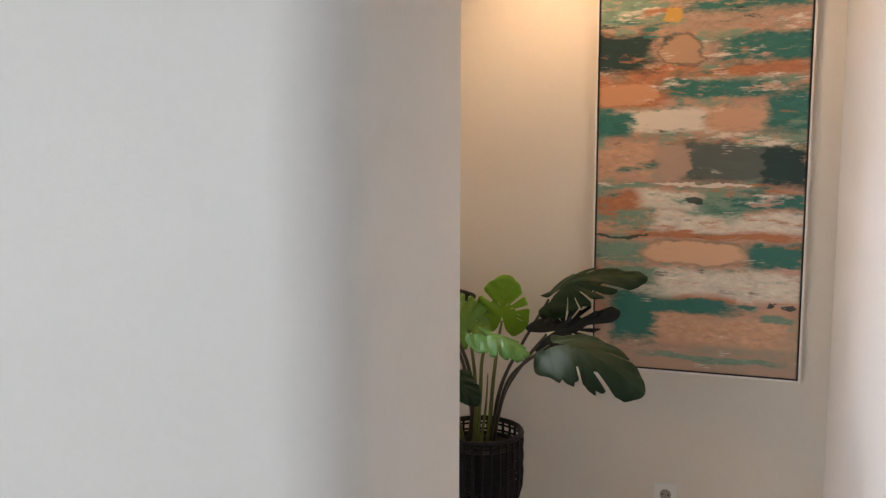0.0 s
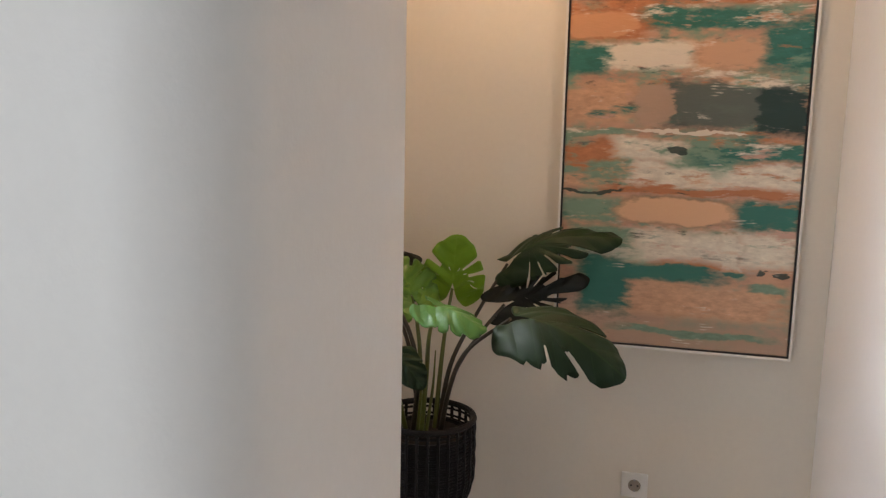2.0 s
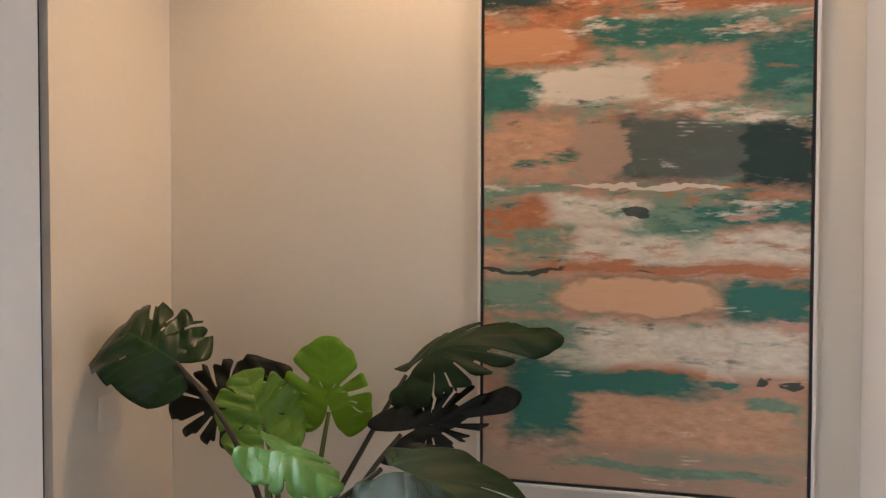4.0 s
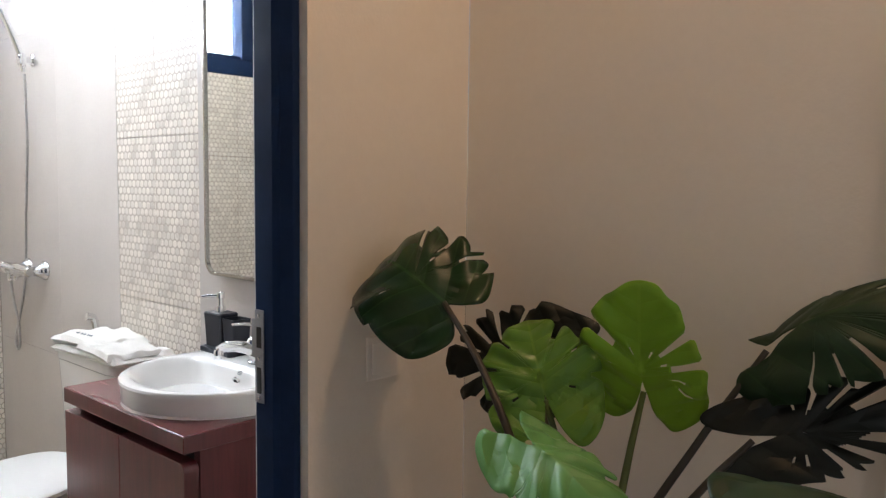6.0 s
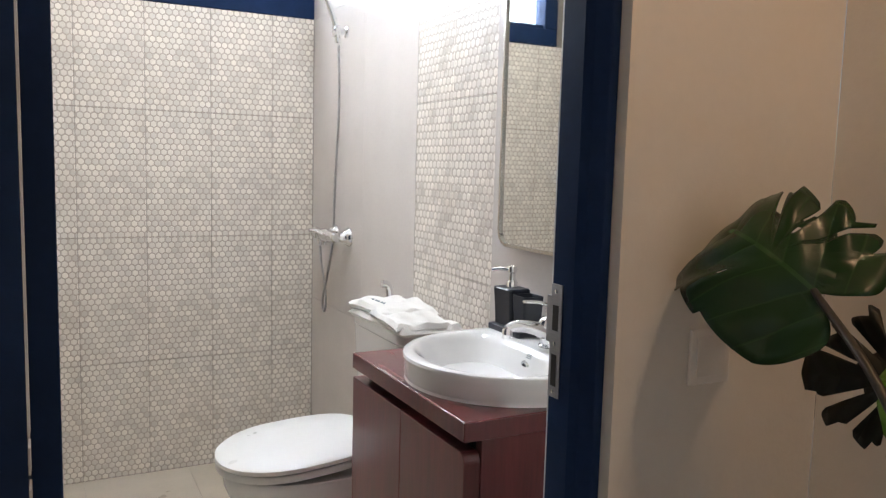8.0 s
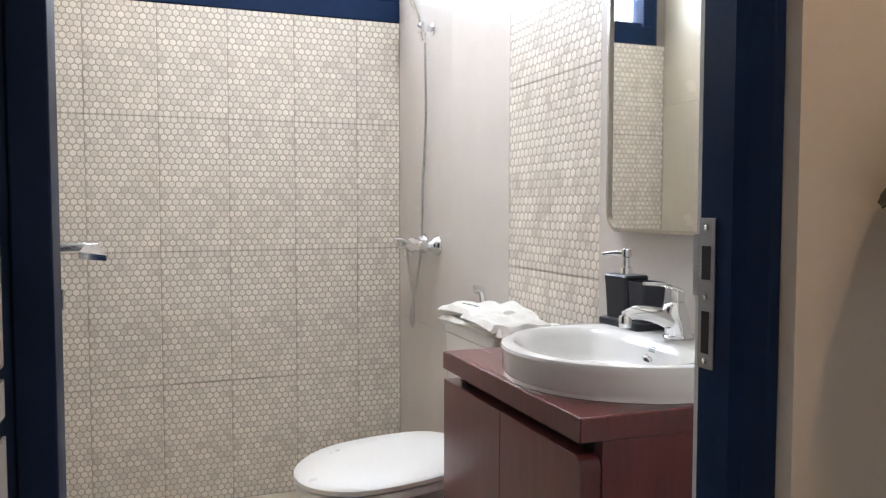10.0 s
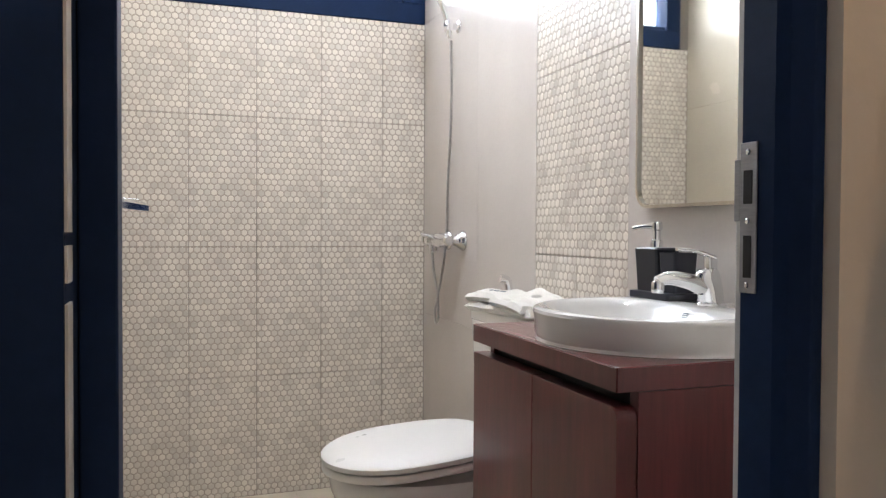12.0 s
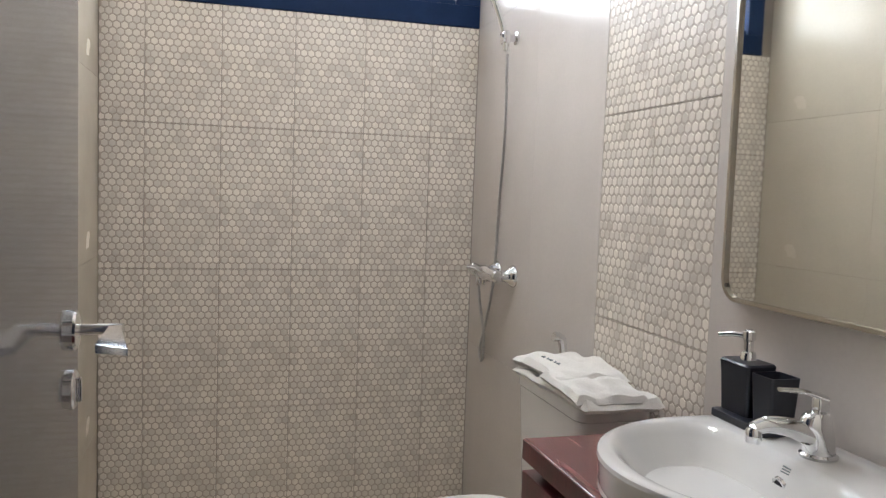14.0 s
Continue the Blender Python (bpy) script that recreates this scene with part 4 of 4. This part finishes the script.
paint = thing("abstract_painting", ((PX0 + PX1) / 2, HALLN, PZ0), "tall abstract painting in teal, peach and white", "painting")
part("canvas", box(PX0 + 0.0115, PX1 - 0.0115, HALLN - 0.036, HALLN - 0.006, PZ0 + 0.0115, PZ1 - 0.0115, 0.002), canvas_mat(), paint, "abstract canvas of dragged oil paint")
part("backing", box(PX0 + 0.004, PX1 - 0.004, HALLN - 0.006, HALLN - 0.0005, PZ0 + 0.004, PZ1 - 0.004), M_BLACKF, paint)
for nm, (a, b, c, d) in (("side_rail", (PX0, PX0 + 0.0065, PZ0, PZ1)), ("side_rail", (PX1 - 0.0065, PX1, PZ0, PZ1)), ("bottom_rail", (PX0 + 0.0065, PX1 - 0.0065, PZ0, PZ0 + 0.0065)), ("top_rail", (PX0 + 0.0065, PX1 - 0.0065, PZ1 - 0.0065, PZ1))):
    part(nm, box(a, b, HALLN - 0.041, HALLN - 0.0005, c, d, 0.001), M_GOLDF, paint, "pale silver frame rail")

for a, b, c, d in ((PX0 + 0.0066, PX0 + 0.0114, PZ0 + 0.0066, PZ1 - 0.0066), (PX1 - 0.0114, PX1 - 0.0066, PZ0 + 0.0066, PZ1 - 0.0066),
                   (PX0 + 0.0114, PX1 - 0.0114, PZ0 + 0.0066, PZ0 + 0.0114), (PX0 + 0.0114, PX1 - 0.0114, PZ1 - 0.0114, PZ1 - 0.0066)):
    part("inner_lip", box(a, b, HALLN - 0.0385, HALLN - 0.0062, c, d), M_BLACKF, paint, "black inner lip of the frame")

# ---- planter basket on legs ----
CX, CY, PTOP, PBOT = -0.682, 2.780, 0.705, 0.462
pot = thing("planter_basket", (CX, CY, 0), "black woven rattan planter basket on splayed legs", "planter")


def pot_r(z):
    k = (z - PBOT) / (PTOP - PBOT)
    return 0.110 + 0.026 * min(1, k * 3.2) ** 0.6 - 0.004 * max(0, k - 0.7)


def hoop(z, r, wire):
    own = bmesh.new()
    seg, q = 64, 8
    vs = [[own.verts.new((CX + (r + wire * math.cos(b)) * math.cos(a), CY + (r + wire * math.cos(b)) * math.sin(a), z + wire * math.sin(b)))
           for b in [2 * math.pi * j / q for j in range(q)]] for a in [2 * math.pi * i / seg for i in range(seg)]]
    for i in range(seg):
        for j in range(q):
            own.faces.new((vs[i][j], vs[(i + 1) % seg][j], vs[(i + 1) % seg][(j + 1) % q], vs[i][(j + 1) % q]))
    return own


part("rim", hoop(PTOP, pot_r(PTOP), 0.009), M_RATTAN, pot, smooth=True)
part("lower_rim", hoop(PBOT + 0.012, pot_r(PBOT), 0.009), M_RATTAN, pot, smooth=True)
rows = 22
for k in range(1, rows):
    z = PBOT + 0.012 + (PTOP - PBOT - 0.02) * k / rows
    if k == rows - 2:
        continue
    part("weave_band", hoop(z, pot_r(z) - 0.001 + 0.0015 * (k % 2), 0.0036), M_RATTAN, pot, smooth=True)
for i in range(30):
    a = 2 * math.pi * i / 30
    pts = [(CX + (pot_r(z) + 0.001 + 0.002 * ((i + k) % 2)) * math.cos(a), CY + (pot_r(z) + 0.001 + 0.002 * ((i + k) % 2)) * math.sin(a), z)
           for k, z in enumerate([PBOT + 0.012 + (PTOP - PBOT - 0.015) * q / 9 for q in range(10)])]
    part("stake", tube(pts, 0.0048, 6, 2), M_RATTAN, pot, smooth=True)
part("liner", lathe([(0.085, PBOT + 0.01), (0.108, PBOT + 0.02), (0.118, 0.62), (0.120, 0.665), (0.112, 0.665), (0.108, 0.655)], (CX, CY, 0), 36), M_RATTAN, pot, "black inner pot", True)
for i in range(4):
    a = math.pi / 4 + i * math.pi / 2 + 0.2
    c, s = math.cos(a), math.sin(a)
    part("leg", tube([(CX + 0.105 * c, CY + 0.105 * s, 0.475), (CX + 0.118 * c, CY + 0.118 * s, 0.25), (CX + 0.145 * c, CY + 0.145 * s, 0.0)], (0.0105, 0.009), 10, 4), M_RATTAN, pot, smooth=True)
    a2 = a + math.pi / 2
    part("brace", tube([(CX + 0.116 * c, CY + 0.116 * s, 0.29), (CX + 0.105 * math.cos(a + 0.4), CY + 0.105 * math.sin(a + 0.4), 0.40), (CX + 0.09 * math.cos(a + 0.78), CY + 0.09 * math.sin(a + 0.78), 0.448),
                        (CX + 0.105 * math.cos(a + 1.17), CY + 0.105 * math.sin(a + 1.17), 0.40), (CX + 0.116 * math.cos(a2), CY + 0.116 * math.sin(a2), 0.29)], 0.007, 8, 4), M_RATTAN, pot, smooth=True)

# ---- the plant ----
plant = thing("artificial_monstera", (CX, CY, 0.657), "artificial monstera with glossy split leaves in the basket", "plant")
part("soil", lathe([(0.05, 0.645), (0.107, 0.6465), (0.107, 0.657), (0.06, 0.665), (0.01, 0.667)], (CX, CY, 0), 32), M_SOIL, plant, "dark potting soil", True)


def blade(base, tip, face, width, arch, fold, back=0.30, left=(), right=(), depth=0.5, wide=5.0, seed=0, hang=0.0, pores=(), curl=0.0, notch=0.80, teeth=()):
    """A split heart-shaped leaf. base: where the stalk joins; tip; face: the way that the upper side looks; arch: the rise of the
    midrib; fold: how far the halves tilt up; hang: how far the rims droop; left, right: the angles of the splits from the tip;
    depth: where the splits begin, as a share of the way out; wide: their width in degrees; pores: small holes (angle, share);
    teeth: pointed lobes as (from, to, count, share), the angles with a sign."""
    rnd = random.Random(seed)
    B, T = Vector(base), Vector(tip)
    length = (T - B).length
    d = (T - B).normalized()
    nrm = Vector(face)
    nrm = (nrm - d * nrm.dot(d)).normalized()
    lat = d.cross(nrm).normalized()
    mid_s = 0.24
    n_ang, n_r = 180, 9
    slits = [(-a, depth + 0.14 * (rnd.random() - 0.5), wide * (0.7 + 0.6 * rnd.random())) for a in left]
    slits += [(a, depth + 0.14 * (rnd.random() - 0.5), wide * (0.7 + 0.6 * rnd.random())) for a in right]
    wob = [rnd.uniform(-1, 1) for _ in range(6)]

    def reach(deg):
        """How far the rim lies from the middle at an angle, and where it is cut."""
        w = radians(deg)
        c, s = math.cos(w), math.sin(w)
        b_ = (1 - mid_s) * length if c > 0 else (mid_s + back) * length
        e = 1.75 if c > 0 else 2.3
        r = ((abs(c) / b_) ** e + (abs(s) / (width / 2)) ** e) ** (-1 / e)
        r *= 1 - notch * math.exp(-((180 - abs(deg)) / 11) ** 2)
        r *= 1 + 0.025 * sum(q * math.sin((k + 2) * w + q * 5) for k, q in enumerate(wob))
        for lo_, hi_, count, amt in teeth:
            k = (deg - lo_) / (hi_ - lo_)
            if 0 <= k < 1:
                r *= 1 - amt * ((k * count) % 1.0) ** 1.5
        full = r
        for a, dep, wd in slits:
            off = abs(deg - a)
            if off < wd / 2:
                r = min(r, full * dep)
            elif off < wd / 2 + 4:
                r = min(r, full * (1 - 0.09 * (1 - (off - wd / 2) / 4) ** 2))
        return r

    def place(u, v):
        s = v / length
        r = abs(u) / (width / 2)
        t = max(0.0, min(1.0, s))
        bend = arch * math.sin(math.pi * t ** 0.85) - curl * max(0, s - 0.4) ** 2
        quilt = 0.006 * math.sin((s - 0.5 * r) * 19.0) * min(1, r * 2) * (1 - r * 0.5)
        return B + d * v + nrm * bend + lat * u * (1 - 0.15 * r * abs(fold)) + nrm * (abs(u) * fold - hang * r * r * width * 0.5 + quilt)

    own = bmesh.new()
    uv = own.loops.layers.uv.new("uv")
    rims = []
    for i in range(n_ang):
        lo, hi = -180 + 360 * i / n_ang, -180 + 360 * (i + 1) / n_ang
        m = (lo + hi) / 2
        cut = any(abs(m - a) < wd / 2 for a, dep, wd in slits)
        rims.append((lo, hi, m, cut))

    cache = {}

    def vert(deg, rr):
        w = radians(deg)
        key = (round(deg, 2), round(rr, 5))
        if key not in cache:
            u, v = rr * math.sin(w), mid_s * length + rr * math.cos(w)
            cache[key] = (own.verts.new(place(u, v)), u, v)
        return cache[key]

    for lo, hi, m, cut in rims:
        r0, r1 = reach(lo), reach(hi)
        if cut:
            r0 = r1 = min(r0, r1, reach(m))
        else:
            mid = reach(m)
            r0, r1 = (mid if r0 < 0.8 * mid else r0), (mid if r1 < 0.8 * mid else r1)
        for k in range(n_r):
            a, c = k / n_r, (k + 1) / n_r
            if any(abs(m - pa) < 2.6 and a <= ps < c for pa, ps in pores):
                continue
            quad = [vert(lo, r0 * a), vert(lo, r0 * c), vert(hi, r1 * c), vert(hi, r1 * a)]
            seen, vs = set(), []
            for q in quad:
                if q[0] not in seen:
                    seen.add(q[0])
                    vs.append(q)
            if len(vs) < 3:
                continue
            f = own.faces.new([q[0] for q in vs])
            for lp, q in zip(f.loops, vs):
                lp[uv].uv = (q[1] / width + 0.5, q[2] / length)
    bmesh.ops.remove_doubles(own, verts=own.verts, dist=0.0002)
    return own


def add_leaf(material, stalk, stalk_mat, label, **kw):
    bm = blade(**kw)
    ob = part("leaf", bm, material, plant, label, True)
    so = ob.modifiers.new("thick", "SOLIDIFY")
    so.thickness, so.offset = 0.0014, 0
    part("stalk", tube(stalk + [kw["base"]], (0.0075, 0.0042), 10, 8), stalk_mat, plant, smooth=True)


S = lambda x, y: (CX + x, CY + y, 0.662)
add_leaf(M_LEAFB, [S(-0.03, -0.03), (-0.690, 2.715, 0.84), (-0.712, 2.690, 0.98), (-0.800, 2.715, 1.095)], M_STEMD, "dark glossy drooping leaf with yellow blotches",
         base=(-0.918, 2.770, 1.166), tip=(-1.132, 2.790, 1.236), face=(0.38, -0.74, 0.55), width=0.222, arch=0.036, fold=-0.06, back=0.26, seed=1, hang=0.14, curl=0.26, notch=0.45,
         left=(), right=(52, 84, 112), depth=0.62, wide=5, pores=((88, 0.35), (-60, 0.45)), teeth=((14, 130, 5, 0.20), (-100, -30, 3, 0.08)))
add_leaf(M_LEAFY, [S(0.02, 0.02), (-0.656, 2.835, 0.85), (-0.650, 2.865, 0.97)], M_STEMG, "young lime green upright leaf",
         base=(-0.640, 2.882, 1.058), tip=(-0.610, 2.800, 1.223), face=(0.18, -0.95, -0.1), width=0.186, arch=0.008, fold=0.05, back=0.36, seed=2,
         left=(44,), right=(40, 68), depth=0.44, wide=9, pores=((-80, 0.45), (-80, 0.55), (98, 0.5), (98, 0.6), (112, 0.65), (112, 0.75), (60, 0.35), (-20, 0.25), (24, 0.3)))
add_leaf(M_LEAFG, [S(-0.02, -0.01), (-0.705, 2.790, 0.85), (-0.715, 2.785, 0.97)], M_STEMG, "mid green leaf facing the door with cut edges",
         base=(-0.728, 2.768, 1.052), tip=(-0.790, 2.808, 1.150), face=(0.50, -0.80, 0.32), width=0.166, arch=0.014, fold=0.06, back=0.70, seed=3, hang=0.06,
         left=(34, 70, 104), right=(30, 64, 100), depth=0.74, wide=5, pores=((-118, 0.5), (118, 0.5)))
add_leaf(M_LEAFP, [S(0.0, -0.05), (-0.655, 2.68, 0.86), (-0.620, 2.575, 0.99)], M_STEMG, "pale curled leaf with daylight painted into its green",
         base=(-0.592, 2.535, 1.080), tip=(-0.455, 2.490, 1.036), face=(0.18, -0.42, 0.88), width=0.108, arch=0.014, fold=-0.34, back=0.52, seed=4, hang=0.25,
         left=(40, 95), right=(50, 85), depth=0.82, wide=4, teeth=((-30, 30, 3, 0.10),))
add_leaf(M_LEAFD, [S(0.03, 0.02), (-0.625, 2.825, 0.85), (-0.56, 2.88, 1.00)], M_STEMD, "dark arched leaf before the painting",
         base=(-0.490, 2.930, 1.132), tip=(-0.168, 2.945, 1.218), face=(0.06, -0.62, 0.78), width=0.175, arch=0.062, fold=-0.25, back=0.16, seed=5, hang=0.30,
         left=(18, 32, 50, 75), right=(16, 30, 48, 74, 104), depth=0.56, wide=4, teeth=((-110, -8, 5, 0.16), (8, 110, 5, 0.12)))
# seen from its unlit side; that shade is put into the leaf colour
add_leaf(M_LEAFU, [S(0.04, 0.0), (-0.61, 2.81, 0.83), (-0.54, 2.85, 0.95)], M_STEMD, "leaf with holes, its shade painted near black",
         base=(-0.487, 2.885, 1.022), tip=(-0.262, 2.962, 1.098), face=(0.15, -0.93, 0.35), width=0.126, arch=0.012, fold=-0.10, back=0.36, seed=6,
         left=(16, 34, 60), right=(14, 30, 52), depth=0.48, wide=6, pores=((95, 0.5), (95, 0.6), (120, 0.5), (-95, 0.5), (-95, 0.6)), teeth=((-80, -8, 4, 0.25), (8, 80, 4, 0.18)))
add_leaf(M_LEAFD, [S(0.05, -0.03), (-0.592, 2.68, 0.82), (-0.525, 2.58, 0.96)], M_STEMD, "large dark leaf hanging over the floor",
         base=(-0.405, 2.520, 1.068), tip=(-0.115, 2.420, 0.966), face=(0.20, -0.66, 0.70), width=0.190, arch=0.062, fold=-0.22, back=0.10, seed=7, hang=0.32,
         left=(24,), right=(20, 44), depth=0.58, wide=6, teeth=((10, 75, 3, 0.12),))
# back leaf, likewise with its shade in the colour
add_leaf(M_LEAFU, [S(-0.03, 0.03), (-0.75, 2.85, 0.85), (-0.81, 2.89, 0.98)], M_STEMD, "leaf near the corner, its shade painted near black",
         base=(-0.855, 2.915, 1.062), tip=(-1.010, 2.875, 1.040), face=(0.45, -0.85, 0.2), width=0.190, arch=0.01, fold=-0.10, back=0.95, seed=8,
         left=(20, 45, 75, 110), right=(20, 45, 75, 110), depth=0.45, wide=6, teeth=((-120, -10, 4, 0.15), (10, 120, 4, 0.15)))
add_leaf(M_LEAFD, [S(-0.05, -0.03), (-0.752, 2.71, 0.83), (-0.742, 2.66, 0.91)], M_STEMG, "small dark low leaf",
         base=(-0.727, 2.645, 0.920), tip=(-0.640, 2.620, 0.835), face=(0.3, -0.9, 0.3), width=0.09, arch=0.015, fold=-0.2, back=0.1, seed=9, left=(50,), right=(60,), depth=0.8, wide=4)
part("new_shoot", tube([S(0.01, -0.04), (-0.655, 2.745, 0.80), (-0.648, 2.742, 0.91)], (0.006, 0.0018), 8, 6), M_STEMG, plant, "thin green shoot", True)

# ---- ceiling downlights ----
for x, y in ((-0.56, 2.77), (0.02, 2.64)):
    dl = thing("downlight", (x, y, TOP), "round recessed warm ceiling downlight", "ceiling light", "ceiling downlights")
    part("trim_ring", lathe([(0.055, 0), (0.055, -0.004), (0.044, -0.008), (0.040, -0.001)], (x, y, TOP - 0.0003), 28), M_PLASTIC, dl, smooth=True)
    part("lens", lathe([(0.039, -0.001), (0.039, -0.003)], (x, y, TOP - 0.0003), 28), M_LAMP, dl)

bl = thing("bathroom_ceiling_light", (-2.55, 2.62, 2.52), "round flush white bathroom ceiling light", "ceiling light")
part("housing", lathe([(0.125, 0), (0.125, -0.022), (0.119, -0.026), (0.115, -0.024)], (-2.55, 2.62, 2.5198), 40), M_PLASTIC, bl, smooth=True)
part("diffuser", lathe([(0.114, -0.0241), (0.112, -0.0262), (0.05, -0.0268)], (-2.55, 2.62, 2.5198), 40), M_LED, bl, smooth=True)

# ---- tiles, last ----


def slab_data(name, w, h, material, thick=0.0095, bev=0.0005):
    """One plain tile lying in the local x, z plane, face towards -y; corner at the origin."""
    bm = box(0.0003, w - 0.0003, -thick, 0.0, 0.0003, h - 0.0003)
    es = [e for e in bm.edges if all(v.co.y < -thick / 2 for v in e.verts)]
    bmesh.ops.bevel(bm, geom=es, offset=bev, segments=1, affect="EDGES")
    me = bpy.data.meshes.new(name)
    bm.to_mesh(me)
    bm.free()
    me.materials.append(material)
    return me


def hex_data(name, w, h, x_off=0.0, thick=0.0085):
    """A tile with rows of slightly raised hexagons; x_off shifts the pattern for a cut tile."""
    g = 0.0009
    v = [(g, 0, g), (w - g, 0, g), (w - g, 0, h - g), (g, 0, h - g), (g, -thick, g), (w - g, -thick, g), (w - g, -thick, h - g), (g, -thick, h - g)]
    f = [(4, 5, 6, 7), (0, 4, 7, 3), (1, 2, 6, 5), (0, 1, 5, 4), (3, 7, 6, 2)]
    idx = [0] * 5
    pitch, rise = 0.025, 0.0007
    rowh = h / max(1, round(h / 0.02178))
    r = pitch / math.sqrt(3) * 0.83
    for row in range(int(h / rowh) + 2):
        cz = (row + 0.5) * rowh
        for c in range(-1, int(w / pitch) + 2):
            cx = c * pitch + (pitch / 2 if row % 2 else 0) + 0.006 - x_off
            ring_ = [(min(max(cx + r * math.sin(math.pi / 3 * k), g), w - g), min(max(cz + r * math.cos(math.pi / 3 * k), g), h - g)) for k in range(6)]
            if cx < -r * 0.5 or cx > w + r * 0.5 or cz < -r * 0.5 or cz > h + r * 0.5:
                continue
            o = len(v)
            v += [(a, -thick + 0.0001, b) for a, b in ring_]
            v += [(cx_ + (a - cx_) * 0.92, -thick - rise, cz_ + (b - cz_) * 0.92) for cx_, cz_ in ((sum(q[0] for q in ring_) / 6, sum(q[1] for q in ring_) / 6),) for a, b in ring_]
            f.append(tuple(o + 6 + k for k in range(6)))
            idx.append(1)
            for k in range(6):
                f.append((o + k, o + (k + 1) % 6, o + 6 + (k + 1) % 6, o + 6 + k))
                idx.append(1)
    me = bpy.data.meshes.new(name)
    me.from_pydata(v, [], f)
    me.materials.append(M_GROUT)
    me.materials.append(M_HEX)
    me.polygons.foreach_set("material_index", idx)
    me.update()
    bm = bmesh.new()
    bm.from_mesh(me)
    bmesh.ops.recalc_face_normals(bm, faces=bm.faces)
    bm.to_mesh(me)
    bm.free()
    return me


CACHE = {}


def lay(parent, kind, m, w, h, material=None, x_off=0.0):
    key = (kind, round(w, 3), round(h, 3), round(x_off, 3), material.name if material else "")
    if key not in CACHE:
        CACHE[key] = hex_data("hex_tile", w, h, x_off) if kind == "hex" else slab_data("tile", w, h, material)
    ob = new("tile", CACHE[key])
    ob.parent = parent
    ob.matrix_basis = m
    return ob


def spans(lo, hi, first, step):
    """Cuts lo..hi at first + k * step."""
    k = math.ceil((lo - first) / step + 1e-6)
    cuts = [lo]
    while first + k * step < hi - 1e-4:
        cuts.append(first + k * step)
        k += 1
    return list(zip(cuts + [hi], (cuts + [hi])[1:]))


# far wall: hexagon tiles; local x runs to -y of the room when seen from the room
for a, b in spans(SOUTH, YN, 2.6365, 0.2522):
    for c, d in spans(0.0, SILL, 0.472, 0.505):
        lay(wall_west_bath, "hex", pose(WEST - 0.0100, b, c, 0, 0, -90) @ Matrix.Rotation(math.pi, 4, "Z") @ Matrix.Translation((-(b - a), 0, 0)), b - a, d - c)
HS0, HS1 = -2.594, -2.110
for a, b in spans(HS0, HS1, HS0, 0.242):
    for c, d in spans(0.0, 2.52, 0.472, 0.505):
        lay(wall_north_bath, "hex", pose(a, YN + 0.0100, c), b - a, d - c)
for lo, hi in ((WEST, HS0), (HS1, DOOR0)):
    for a, b in spans(lo, hi, lo, 0.60):
        for c, d in spans(0.0, 2.52, 0.70, 1.20):
            lay(wall_north_bath, "plain", pose(a, YN + 0.0100, c), b - a, d - c, M_PLAIN)
for a, b in spans(WEST, DOOR0, WEST, 0.60):
    for c, d in spans(0.0, 2.52, 0.42, 0.60):
        lay(wall_south_bath, "plain", pose(b, SOUTH - 0.0100, c, 0, 0, 180), b - a, d - c, M_OCHRE)
floor_bath = bpy.data.objects["floor_bath"]
for a, b in spans(WEST, DOOR0, WEST, 0.40):
    for c, d in spans(SOUTH, YN, SOUTH, 0.40):
        lay(floor_bath, "floor", pose(a, c, -0.0085, -90), b - a, d - c, M_BFLOOR)
